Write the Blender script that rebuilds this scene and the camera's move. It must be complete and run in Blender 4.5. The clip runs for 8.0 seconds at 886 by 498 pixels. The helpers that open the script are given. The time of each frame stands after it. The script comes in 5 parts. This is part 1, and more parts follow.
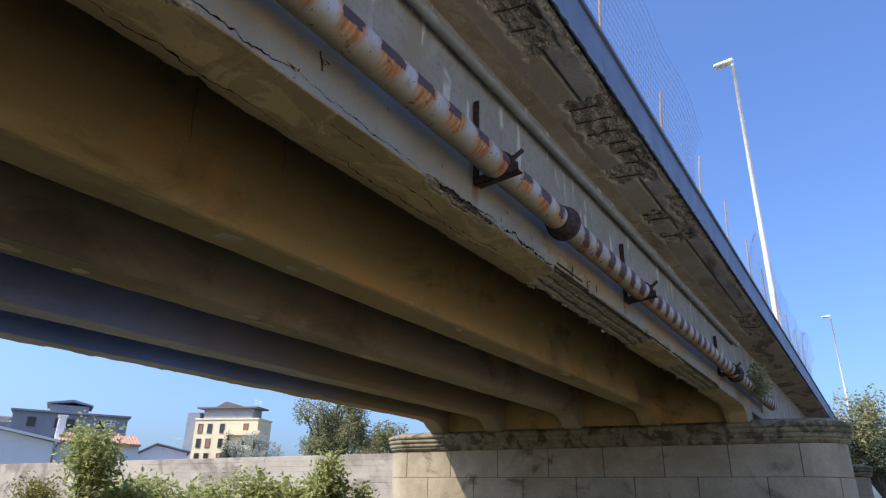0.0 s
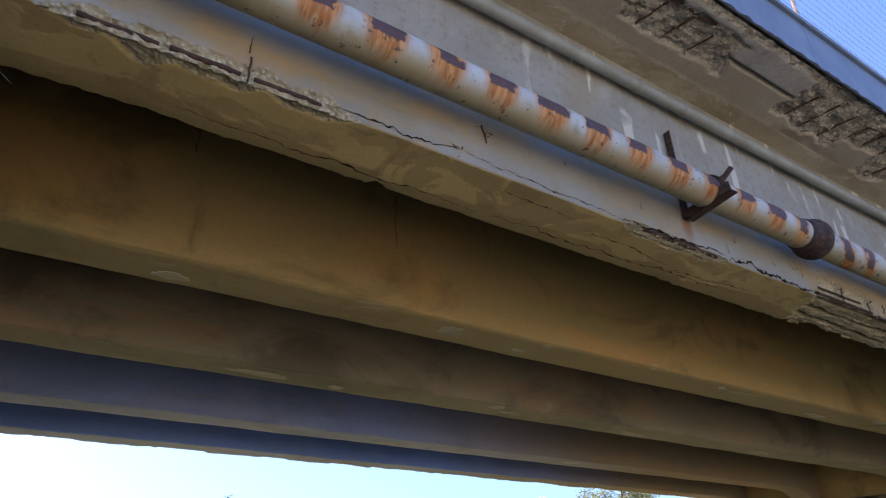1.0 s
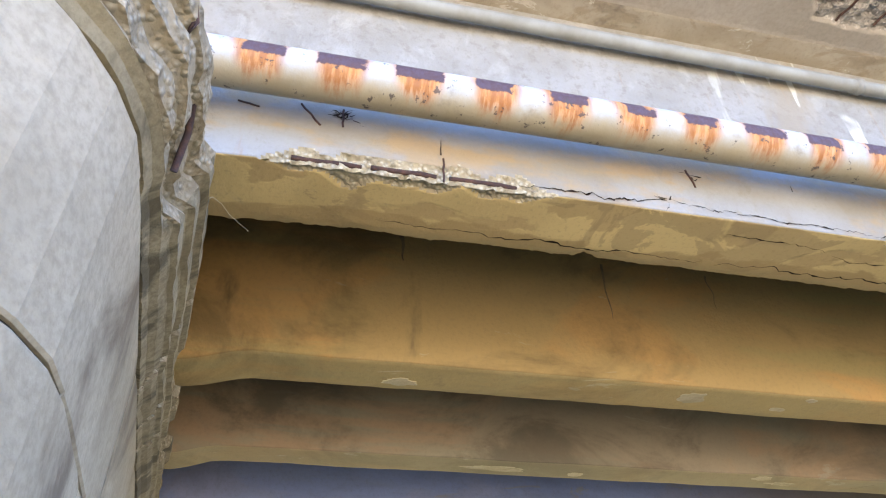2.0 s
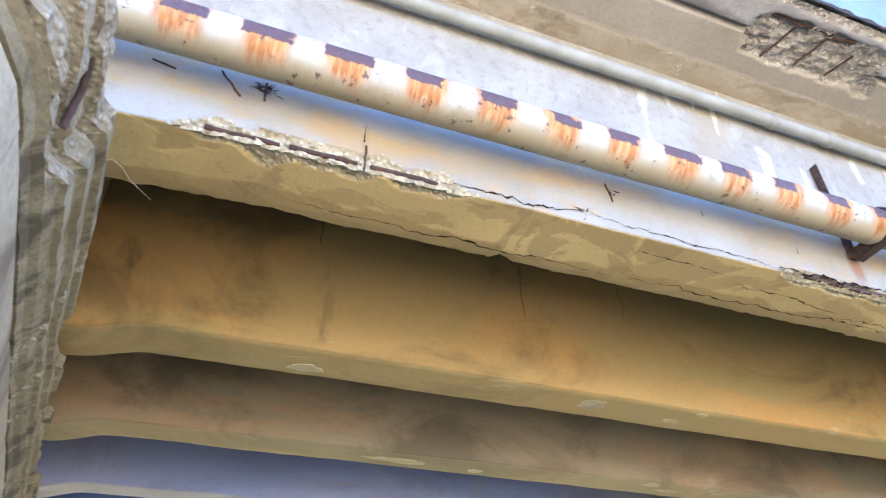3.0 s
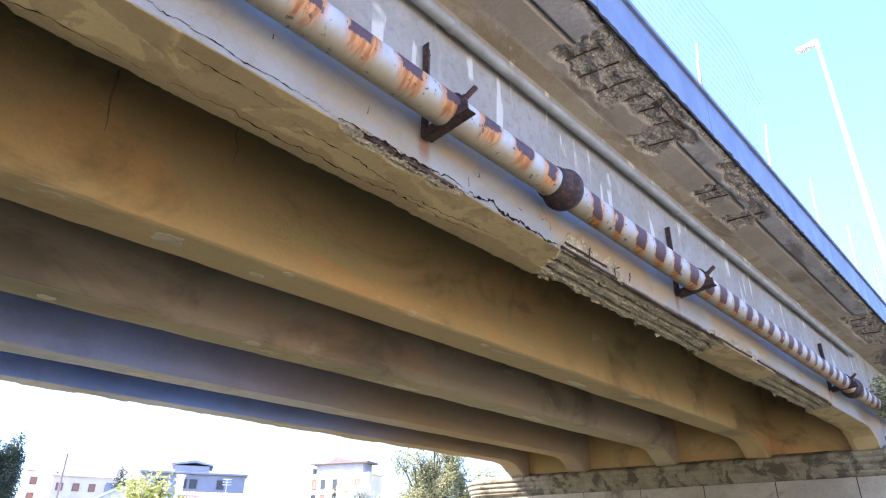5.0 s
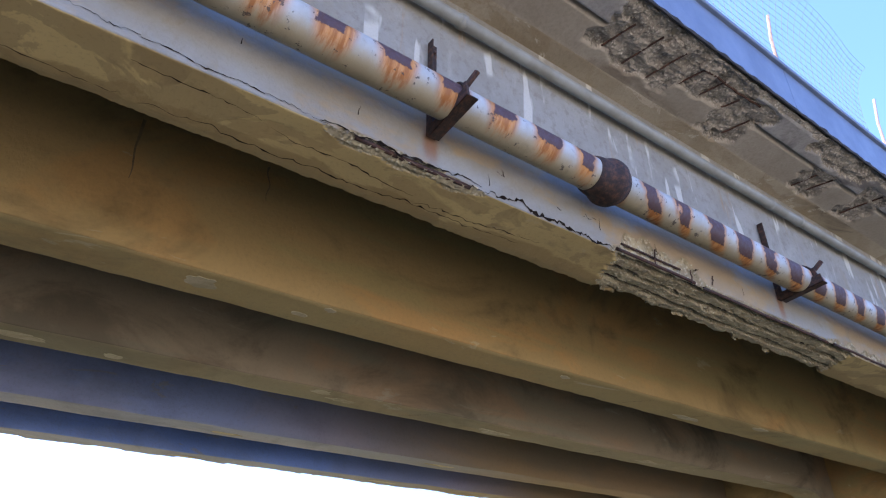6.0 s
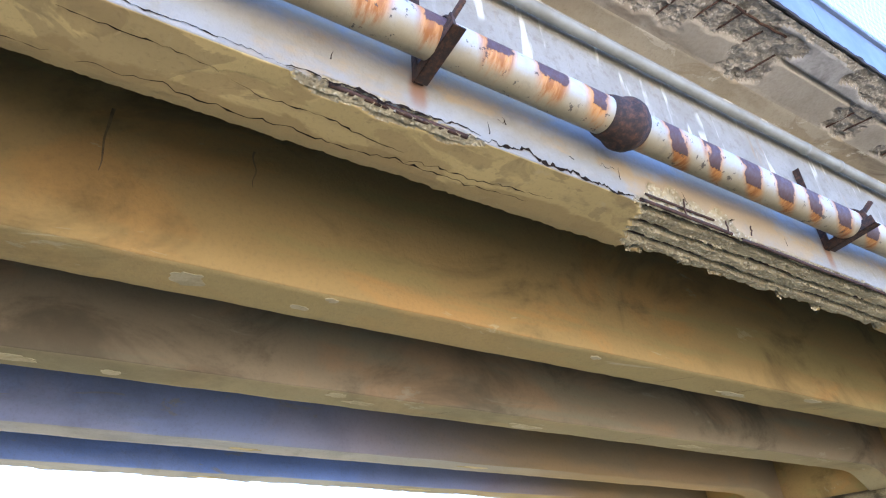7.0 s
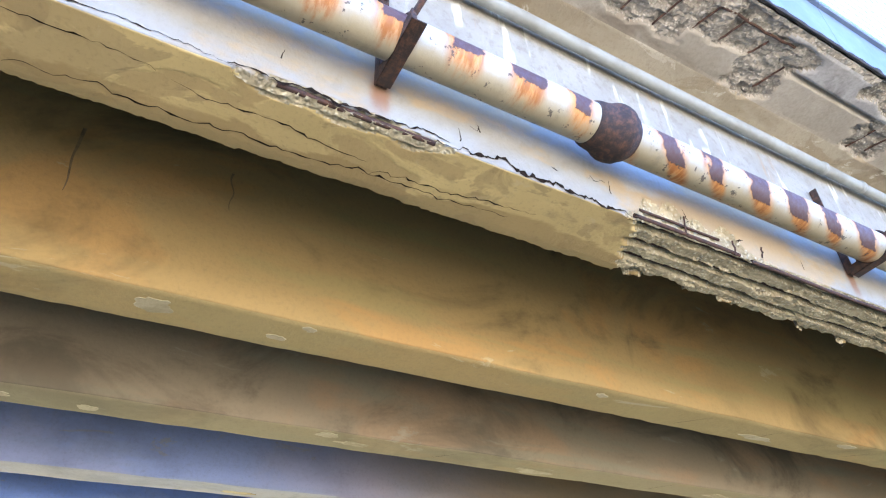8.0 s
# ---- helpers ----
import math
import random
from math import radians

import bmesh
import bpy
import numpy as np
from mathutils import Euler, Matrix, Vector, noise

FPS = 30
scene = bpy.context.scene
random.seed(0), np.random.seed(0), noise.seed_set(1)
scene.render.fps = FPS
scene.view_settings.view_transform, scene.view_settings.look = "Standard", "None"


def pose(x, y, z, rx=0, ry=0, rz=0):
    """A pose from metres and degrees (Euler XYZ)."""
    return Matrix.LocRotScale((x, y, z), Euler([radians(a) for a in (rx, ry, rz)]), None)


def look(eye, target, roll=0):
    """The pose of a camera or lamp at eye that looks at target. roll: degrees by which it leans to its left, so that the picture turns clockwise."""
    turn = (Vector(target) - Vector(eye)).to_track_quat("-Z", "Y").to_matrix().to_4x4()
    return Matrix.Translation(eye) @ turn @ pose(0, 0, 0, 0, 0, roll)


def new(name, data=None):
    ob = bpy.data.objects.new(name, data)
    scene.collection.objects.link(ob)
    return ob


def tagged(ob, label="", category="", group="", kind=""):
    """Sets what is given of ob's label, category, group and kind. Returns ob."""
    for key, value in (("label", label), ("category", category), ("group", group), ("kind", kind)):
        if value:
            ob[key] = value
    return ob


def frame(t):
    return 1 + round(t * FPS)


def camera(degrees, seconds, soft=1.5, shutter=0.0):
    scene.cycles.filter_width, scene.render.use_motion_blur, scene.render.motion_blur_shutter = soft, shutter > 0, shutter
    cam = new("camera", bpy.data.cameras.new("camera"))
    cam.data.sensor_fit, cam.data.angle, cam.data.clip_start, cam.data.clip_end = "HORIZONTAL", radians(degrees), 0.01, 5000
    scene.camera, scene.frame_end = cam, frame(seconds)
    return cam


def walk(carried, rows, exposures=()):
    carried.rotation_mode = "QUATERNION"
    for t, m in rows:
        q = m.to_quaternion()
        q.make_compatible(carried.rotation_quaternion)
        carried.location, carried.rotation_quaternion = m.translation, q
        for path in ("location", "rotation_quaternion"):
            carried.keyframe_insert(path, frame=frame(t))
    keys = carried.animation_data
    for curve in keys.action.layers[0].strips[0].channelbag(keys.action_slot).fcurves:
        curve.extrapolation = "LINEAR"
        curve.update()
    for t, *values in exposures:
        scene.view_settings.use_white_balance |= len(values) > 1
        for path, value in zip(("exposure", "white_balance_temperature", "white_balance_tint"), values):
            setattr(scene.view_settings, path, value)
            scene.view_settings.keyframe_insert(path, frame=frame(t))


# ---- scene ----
cam = camera(69.0, 8.0, soft=1.15, shutter=0.1)
PATH = [
    (0, (2.136, 0.402, 1.49), (1.113, 1.956, 2.224), 1.2),
    (0.5, (2.177, 0.661, 1.47), (0.938, 1.979, 2.323), 0.1),
    (1, (2.16, 0.718, 1.473), (0.698, 1.679, 2.441), -1.3),
    (1.5, (2.075, 0.7, 1.514), (0.507, 1.243, 2.631), -1.6),
    (1.7, (2.04, 0.67, 1.526), (0.47, 1.037, 2.71), -1.3),
    (2.8, (2.058, 0.709, 1.564), (0.508, 1.135, 2.754), 0.3),
    (3, (2.035, 0.743, 1.577), (0.51, 1.325, 2.732), -0.2),
    (3.5, (2.006, 0.856, 1.587), (0.583, 1.845, 2.586), -2.6),
    (4, (2.148, 1.182, 1.471), (0.863, 2.408, 2.399), -0.85),
    (4.2, (2.200, 1.315, 1.455), (0.915, 2.575, 2.320), -1.6),
    (5.3, (2.239, 2.026, 1.426), (1.021, 3.358, 2.289), 0.9),
    (5.5, (2.241, 2.172, 1.412), (0.972, 3.446, 2.287), -0.9),
    (6, (2.228, 2.556, 1.409), (0.821, 3.556, 2.419), 0.3),
    (6.5, (2.06, 2.741, 1.385), (0.588, 3.644, 2.395), -1.3),
    (7, (1.879, 2.903, 1.426), (0.448, 3.845, 2.458), -3.5),
    (7.5, (1.798, 3.125, 1.413), (0.365, 3.967, 2.526), -2.7),
    (8, (1.755, 3.296, 1.464), (0.348, 4.133, 2.612), -2.2),
]
EXPOSURES = [(0.0, 0.18, 6500, 11), (0.5, 0.33, 6500, 14), (1.0, 0.95, 6700, 14), (1.5, 2.42, 7000, 14), (3.0, 3.12, 6500, 13), (3.5, 3.35, 6350, 13), (4.0, 3.03, 6300, 14), (5.5, 1.76, 6300, 20), (6.0, 1.6, 6200, 18),
             (6.5, 1.88, 6250, 16), (7.0, 2.76, 6300, 14), (7.5, 3.04, 6300, 13), (8.0, 3.18, 6300, 12)]
walk(cam, [(t, look(eye, target, roll)) for t, eye, target, roll in PATH], EXPOSURES)

# ---- world and sun ----
SUN_FROM = Vector((-0.40, -0.53, 0.75)).normalized()
world = bpy.data.worlds.new("sky")
scene.world = world
world.use_nodes = True
_bg = world.node_tree.nodes["Background"]
_sky = world.node_tree.nodes.new("ShaderNodeTexSky")
_sky.sky_type = "NISHITA"
_sky.sun_disc = False
_sky.sun_elevation = math.asin(SUN_FROM.z)
_sky.sun_rotation = math.atan2(SUN_FROM.x, SUN_FROM.y)
_sky.air_density, _sky.dust_density, _sky.ozone_density = 1.0, 3.2, 3.5
_tint = world.node_tree.nodes.new("ShaderNodeMix")
_tint.data_type, _tint.blend_type = "RGBA", "MULTIPLY"
_tint.inputs[0].default_value, _tint.inputs[7].default_value = 1.0, (0.76, 0.95, 1.29, 1)
world.node_tree.links.new(_sky.outputs[0], _tint.inputs[6])
world.node_tree.links.new(_tint.outputs[2], _bg.inputs[0])
_bg.inputs[1].default_value = 0.205
sun_data = bpy.data.lights.new("sun", "SUN")
sun_data.energy, sun_data.angle, sun_data.color = 5.0, radians(0.5), (1.0, 0.94, 0.84)
sun = new("sun", sun_data)
sun.matrix_world = look(SUN_FROM * 60, (0, 0, 0))

# ---- material helpers ----


class Nodes:
    """A small node-tree writer: every call gives the output socket of a new node."""

    def __init__(self, name):
        self.mat = bpy.data.materials.new(name)
        self.mat.use_nodes = True
        self.tree = self.mat.node_tree
        self.bsdf = self.tree.nodes["Principled BSDF"]
        self.coord = self.tree.nodes.new("ShaderNodeTexCoord")

    def put(self, socket, value):
        if isinstance(value, bpy.types.NodeSocket):
            self.tree.links.new(value, socket)
        elif isinstance(value, (tuple, list)) and len(value) == 3 and socket.type == "RGBA":
            socket.default_value = (*value, 1)
        else:
            socket.default_value = value

    def at(self, scale=(1, 1, 1)):
        n = self.tree.nodes.new("ShaderNodeMapping")
        self.tree.links.new(self.coord.outputs["Object"], n.inputs[0])
        n.inputs["Scale"].default_value = scale
        return n.outputs[0]

    def noise(self, scale, detail=4, rough=0.55, where=None, distortion=0.0):
        n = self.tree.nodes.new("ShaderNodeTexNoise")
        self.put(n.inputs["Vector"], where or self.coord.outputs["Object"])
        for key, value in (("Scale", scale), ("Detail", detail), ("Roughness", rough), ("Distortion", distortion)):
            n.inputs[key].default_value = value
        return n.outputs["Fac"]

    def cells(self, scale, where=None, feature="F1", out="Distance"):
        n = self.tree.nodes.new("ShaderNodeTexVoronoi")
        n.feature = feature
        self.put(n.inputs["Vector"], where or self.coord.outputs["Object"])
        n.inputs["Scale"].default_value = scale
        return n.outputs[out]

    def ramp(self, fac, low, high, a=0.0, b=1.0):
        n = self.tree.nodes.new("ShaderNodeMapRange")
        n.interpolation_type = "SMOOTHSTEP"
        self.put(n.inputs[0], fac)
        for k, v in zip((1, 2, 3, 4), (low, high, a, b)):
            n.inputs[k].default_value = v
        return n.outputs[0]

    def mix(self, fac, a, b, blend="MIX"):
        n = self.tree.nodes.new("ShaderNodeMix")
        n.data_type, n.blend_type = "RGBA", blend
        self.put(n.inputs[0], fac), self.put(n.inputs[6], a), self.put(n.inputs[7], b)
        return n.outputs[2]

    def calc(self, kind, a, b=0.0):
        n = self.tree.nodes.new("ShaderNodeMath")
        n.operation = kind
        self.put(n.inputs[0], a), self.put(n.inputs[1], b)
        return n.outputs[0]

    def axes(self):
        n = self.tree.nodes.new("ShaderNodeSeparateXYZ")
        self.tree.links.new(self.coord.outputs["Object"], n.inputs[0])
        return n.outputs

    def random(self):
        return self.tree.nodes.new("ShaderNodeObjectInfo").outputs["Random"]

    def island(self):
        return self.tree.nodes.new("ShaderNodeNewGeometry").outputs["Random Per Island"]

    def done(self, color, rough=0.9, height=None, depth=0.01, strength=0.6, metal=0.0):
        self.put(self.bsdf.inputs["Base Color"], color)
        self.put(self.bsdf.inputs["Roughness"], rough)
        self.put(self.bsdf.inputs["Metallic"], metal)
        if height is not None:
            n = self.tree.nodes.new("ShaderNodeBump")
            n.inputs["Strength"].default_value, n.inputs["Distance"].default_value = strength, depth
            self.put(n.inputs["Height"], height)
            self.tree.links.new(n.outputs[0], self.bsdf.inputs["Normal"])
        return self.mat


def mat_concrete(name, light, dark, stain, stain_low=0.52, stain_high=0.66, scale=1.6, streak=0.0, spots=0.25):
    """Weathered concrete: cloudy tone, flaked or stained areas with an edge of their own, pores, faint streaks down the face."""
    n = Nodes(name)
    tone = n.mix(n.ramp(n.noise(scale, 5, 0.6), 0.34, 0.68), light, dark)
    patch = n.ramp(n.noise(scale * 0.9, 6, 0.62, n.at((1, 0.45, 1)), 0.6), stain_low, stain_high)
    tone = n.mix(patch, tone, stain)
    if streak:
        runs = n.ramp(n.noise(9, 4, 0.6, n.at((1, 1, 0.09))), 0.56, 0.72, 0, streak)
        tone = n.mix(runs, tone, tuple(min(1, c * 1.25) for c in light))
    fine = n.noise(38, 5, 0.65)
    tone = n.mix(n.ramp(fine, 0.35, 0.75, 0, spots), tone, tuple(c * 0.55 for c in dark))
    pores = n.ramp(n.cells(70), 0.02, 0.09, 1, 0)
    tone = n.mix(n.calc("MULTIPLY", pores, n.ramp(n.noise(3), 0.5, 0.7, 0, 0.5)), tone, tuple(c * 0.3 for c in dark))
    height = n.calc("ADD", n.calc("MULTIPLY", fine, 0.5), n.noise(7, 4))
    return n.done(tone, n.ramp(fine, 0.2, 0.8, 0.8, 0.97), height, 0.012)


def mat_rubble(name, a, b, c):
    """Broken concrete: aggregate pebbles in a sandy matrix."""
    n = Nodes(name)
    stones = n.cells(40)
    tone = n.mix(n.ramp(n.noise(5, 5, 0.7), 0.3, 0.7), a, b)
    tone = n.mix(n.ramp(stones, 0.15, 0.5, 0.75, 0), tone, c)
    tone = n.mix(n.ramp(n.noise(22, 5, 0.7), 0.5, 0.72, 0, 0.55), tone, tuple(v * 0.32 for v in b))
    height = n.calc("ADD", n.ramp(stones, 0.0, 0.7, 1, 0), n.noise(30, 5, 0.7))
    return n.done(tone, 0.95, height, 0.012, 0.65)


def mat_rust(name, a=(0.045, 0.022, 0.016), b=(0.14, 0.055, 0.025), amount=0.5):
    n = Nodes(name)
    fine = n.noise(30, 5, 0.7)
    tone = n.mix(n.ramp(fine, 0.4, 0.7, 0, amount), a, b)
    return n.done(tone, 0.85, fine, 0.006, 0.8)


def mat_plain(name, a, b, scale=6, rough=0.7, metal=0.0, bump=0.004):
    n = Nodes(name)
    k = n.noise(scale, 5, 0.6)
    return n.done(n.mix(n.ramp(k, 0.3, 0.7), a, b), n.ramp(k, 0.2, 0.8, rough - 0.08, min(1, rough + 0.08)), n.noise(scale * 6, 4), bump, 0.4, metal)


def mat_leaf(name, a, b, rough=0.55):
    n = Nodes(name)
    tone = n.mix(n.island(), a, b)
    n.done(tone, rough)
    through_leaf = n.tree.nodes.new("ShaderNodeBsdfTranslucent")
    both = n.tree.nodes.new("ShaderNodeMixShader")
    both.inputs[0].default_value = 0.4
    n.tree.links.new(tone, through_leaf.inputs[0])
    n.tree.links.new(n.bsdf.outputs[0], both.inputs[1])
    n.tree.links.new(through_leaf.outputs[0], both.inputs[2])
    n.tree.links.new(both.outputs[0], n.tree.nodes["Material Output"].inputs[0])
    return n.mat


def mat_pipe():
    """White-painted steel: bitumen wraps left on the upper side at even steps, rust running down from each, grime underneath."""
    n = Nodes("rusty white pipe paint")
    x, y, z = n.axes()
    pitch = 0.332
    wob = n.calc("MULTIPLY", n.calc("SUBTRACT", n.noise(3.1, 3), 0.5), 0.24)
    u = n.calc("FRACT", n.calc("ADD", n.calc("ADD", n.calc("DIVIDE", y, pitch), 0.488), n.calc("ADD", wob, n.calc("MULTIPLY", n.ramp(y, 4.6, 5.6), n.calc("DIVIDE", x, 0.28)))))
    near = n.calc("ABSOLUTE", n.calc("SUBTRACT", u, 0.5))
    ragged = n.noise(34, 5, 0.7)
    h = n.calc("ADD", n.calc("DIVIDE", z, 0.105), n.calc("MULTIPLY", n.calc("SUBTRACT", ragged, 0.5), 0.5))
    side = n.calc("DIVIDE", x, 0.105)
    up = n.calc("ADD", n.calc("MULTIPLY", side, 0.74), n.calc("MULTIPLY", h, 0.67))
    far = n.ramp(y, 4.4, 5.6, 0.0, 0.8)
    rag = n.calc("MULTIPLY", n.calc("SUBTRACT", n.noise(22, 4, 0.6), 0.5), 0.14)
    taper = n.calc("ADD", n.calc("ADD", near, rag), n.calc("MULTIPLY", n.calc("SUBTRACT", 1.0, up), 0.06))
    patchy = n.ramp(n.noise(4.1, 3), 0.44, 0.70, -0.07, 0.12)
    dark = n.calc("MULTIPLY", n.ramp(n.calc("ADD", n.calc("ADD", taper, patchy), n.calc("MULTIPLY", far, 0.03)), 0.27, 0.235), n.ramp(n.calc("ADD", up, far), 0.50, 0.58))
    drip = n.noise(11, 5, 0.65, n.at((0.8, 3.0, 0.35)))
    run = n.calc("MULTIPLY", n.ramp(n.calc("ADD", n.calc("ADD", near, n.calc("MULTIPLY", patchy, n.calc("MULTIPLY", far, 1.2))), n.calc("ADD", n.calc("MULTIPLY", far, 0.05), n.calc("MULTIPLY", n.calc("SUBTRACT", 0.6, up), 0.10))), 0.42, 0.20), n.ramp(n.calc("ADD", n.calc("ADD", up, far), n.calc("MULTIPLY", n.calc("SUBTRACT", drip, 0.5), 2.0)), -0.75, 0.3))
    paint = n.mix(n.ramp(n.noise(4, 5, 0.6), 0.35, 0.7), (0.45, 0.47, 0.48), (0.36, 0.36, 0.335))
    grime = n.ramp(n.calc("ADD", h, n.calc("MULTIPLY", n.noise(7, 4), 0.8)), 0.2, -0.6)
    paint = n.mix(n.calc("MULTIPLY", grime, 0.8), paint, (0.36, 0.28, 0.155))
    paint = n.mix(n.ramp(n.noise(9, 6, 0.7), 0.54, 0.74, 0, 0.6), paint, (0.22, 0.19, 0.14))
    orange = n.mix(n.ramp(drip, 0.38, 0.62), (0.54, 0.245, 0.07), (0.33, 0.12, 0.03))
    tone = n.mix(run, paint, orange)
    tone = n.mix(dark, tone, n.mix(ragged, (0.05, 0.03, 0.038), (0.105, 0.05, 0.042)))
    chips = n.ramp(n.noise(17, 4, 0.7), 0.61, 0.66)
    tone = n.mix(n.calc("MULTIPLY", chips, 0.85), tone, (0.07, 0.055, 0.05))
    return n.done(tone, n.ramp(ragged, 0.3, 0.7, 0.5, 0.85), n.calc("ADD", n.calc("MULTIPLY", dark, 0.5), n.calc("MULTIPLY", ragged, 0.4)), 0.006, 0.7)


def mat_face():
    """Face of the edge girder: smooth pale band below, greyer mottled web above with lime runs and warm water stains."""
    n = Nodes("pale weathered concrete")
    x, y, z = n.axes()
    cloud = n.noise(1.5, 6, 0.62, n.at((1, 0.6, 1)), 0.4)
    pale = n.mix(n.ramp(cloud, 0.36, 0.66), (0.325, 0.315, 0.292), (0.275, 0.245, 0.20))
    warm = n.ramp(n.calc("ADD", n.noise(1.1, 5, 0.6, n.at((1, 0.5, 1.6))), n.calc("MULTIPLY", n.noise(11, 4), 0.12)), 0.53, 0.62)
    pale = n.mix(n.calc("MULTIPLY", warm, 0.8), pale, (0.38, 0.265, 0.14))
    pale = n.mix(n.ramp(n.noise(8, 6, 0.7, n.at((1, 0.8, 0.6)), 0.5), 0.55, 0.66, 0, 0.5), pale, (0.27, 0.235, 0.18))
    web = n.mix(n.ramp(n.noise(2.2, 6, 0.62), 0.34, 0.68), (0.30, 0.287, 0.258), (0.24, 0.226, 0.195))
    web = n.mix(n.ramp(n.noise(14, 5, 0.7), 0.48, 0.66, 0, 0.65), web, (0.20, 0.18, 0.15))
    web = n.mix(n.ramp(n.noise(4.5, 7, 0.7, n.at((1, 0.8, 0.5)), 0.6), 0.53, 0.64, 0, 0.35), web, (0.40, 0.38, 0.335))
    web = n.mix(n.ramp(n.noise(1.3, 5, 0.6, n.at((1, 1, 0.4)), 0.5), 0.55, 0.66, 0, 0.6), web, (0.27, 0.22, 0.15))
    lime = n.calc("MULTIPLY", n.ramp(n.noise(7, 3, 0.5, n.at((1, 1, 0.16))), 0.57, 0.62), n.calc("MULTIPLY", n.ramp(n.noise(1.7, 3), 0.44, 0.52), n.ramp(y, 2.2, 3.4, 0.1, 1.0)))
    web = n.mix(n.calc("MULTIPLY", lime, 0.8), web, (0.56, 0.54, 0.48))
    rustrun = n.calc("MULTIPLY", n.ramp(n.noise(6, 4, 0.6, n.at((1, 1, 0.14))), 0.62, 0.72), 0.55)
    for at_y in (4.05, 7.43, 12.5):
        off = n.calc("ABSOLUTE", n.calc("SUBTRACT", n.calc("ADD", y, n.calc("MULTIPLY", n.noise(9, 3), 0.05)), at_y + 0.03))
        below = n.calc("MULTIPLY", n.ramp(off, 0.065, 0.015), n.calc("MULTIPLY", n.ramp(z, 3.46, 3.60), n.ramp(z, 3.74, 3.68)))
        pale = n.mix(n.calc("MULTIPLY", below, 0.8), pale, (0.24, 0.10, 0.045))
    where = n.ramp(n.calc("ADD", z, n.calc("MULTIPLY", n.noise(3, 4), 0.25)), 3.98, 4.16)
    tone = n.mix(where, pale, web)
    tone = n.mix(rustrun, tone, (0.33, 0.20, 0.10))
    fine = n.noise(42, 5, 0.7)
    tone = n.mix(n.ramp(fine, 0.45, 0.8, 0, 0.25), tone, (0.24, 0.21, 0.17))
    pit = n.calc("MULTIPLY", n.ramp(n.cells(55), 0.04, 0.12, 1, 0), n.ramp(n.noise(2.6), 0.5, 0.62))
    tone = n.mix(n.calc("MULTIPLY", pit, 0.4), tone, (0.16, 0.13, 0.10))
    return n.done(tone, n.ramp(fine, 0.2, 0.8, 0.8, 0.96), n.calc("ADD", n.calc("MULTIPLY", fine, 0.45), n.calc("ADD", n.noise(6, 5), n.calc("MULTIPLY", pit, -0.6))), 0.016, 0.8)


def mat_soffit():
    """Ochre render that has flaked off in crisp-edged layers."""
    n = Nodes("ochre flaking soffit concrete")
    flow = n.at((1.25, 0.8, 1))
    a = n.noise(2.6, 5, 0.5, flow, 0.35)
    b = n.noise(3.9, 7, 0.66, flow, 0.9)
    tone = n.mix(n.ramp(n.noise(1.2, 4), 0.35, 0.65), (0.62, 0.465, 0.21), (0.54, 0.40, 0.18))
    tone = n.mix(n.ramp(a, 0.545, 0.57, 0, 0.7), tone, (0.42, 0.295, 0.135))
    tone = n.mix(n.ramp(n.noise(1.7, 6, 0.6, flow, 1.2), 0.58, 0.605, 0, 0.55), tone, (0.33, 0.235, 0.115))
    tone = n.mix(n.ramp(b, 0.60, 0.70, 0, 0.45), tone, (0.58, 0.47, 0.28))
    tone = n.mix(n.ramp(n.noise(4, 5, 0.6, flow), 0.60, 0.72, 0, 0.6), tone, (0.26, 0.19, 0.10))
    x, y, z = n.axes()
    damp = n.ramp(n.calc("ADD", x, n.calc("MULTIPLY", n.noise(2.1, 6, 0.6, n.at((1, 0.55, 1)), 0.8), 0.55)), -0.015, -0.05, 0, 0.75)
    tone = n.mix(damp, tone, (0.36, 0.245, 0.105))
    fine = n.noise(40, 5, 0.7)
    tone = n.mix(n.ramp(fine, 0.5, 0.8, 0, 0.5), tone, (0.24, 0.17, 0.09))
    height = n.calc("ADD", n.calc("MULTIPLY", n.ramp(a, 0.52, 0.565), -0.4), n.calc("ADD", n.calc("MULTIPLY", fine, 0.5), n.noise(9, 5)))
    return n.done(tone, 0.92, height, 0.010, 0.7)


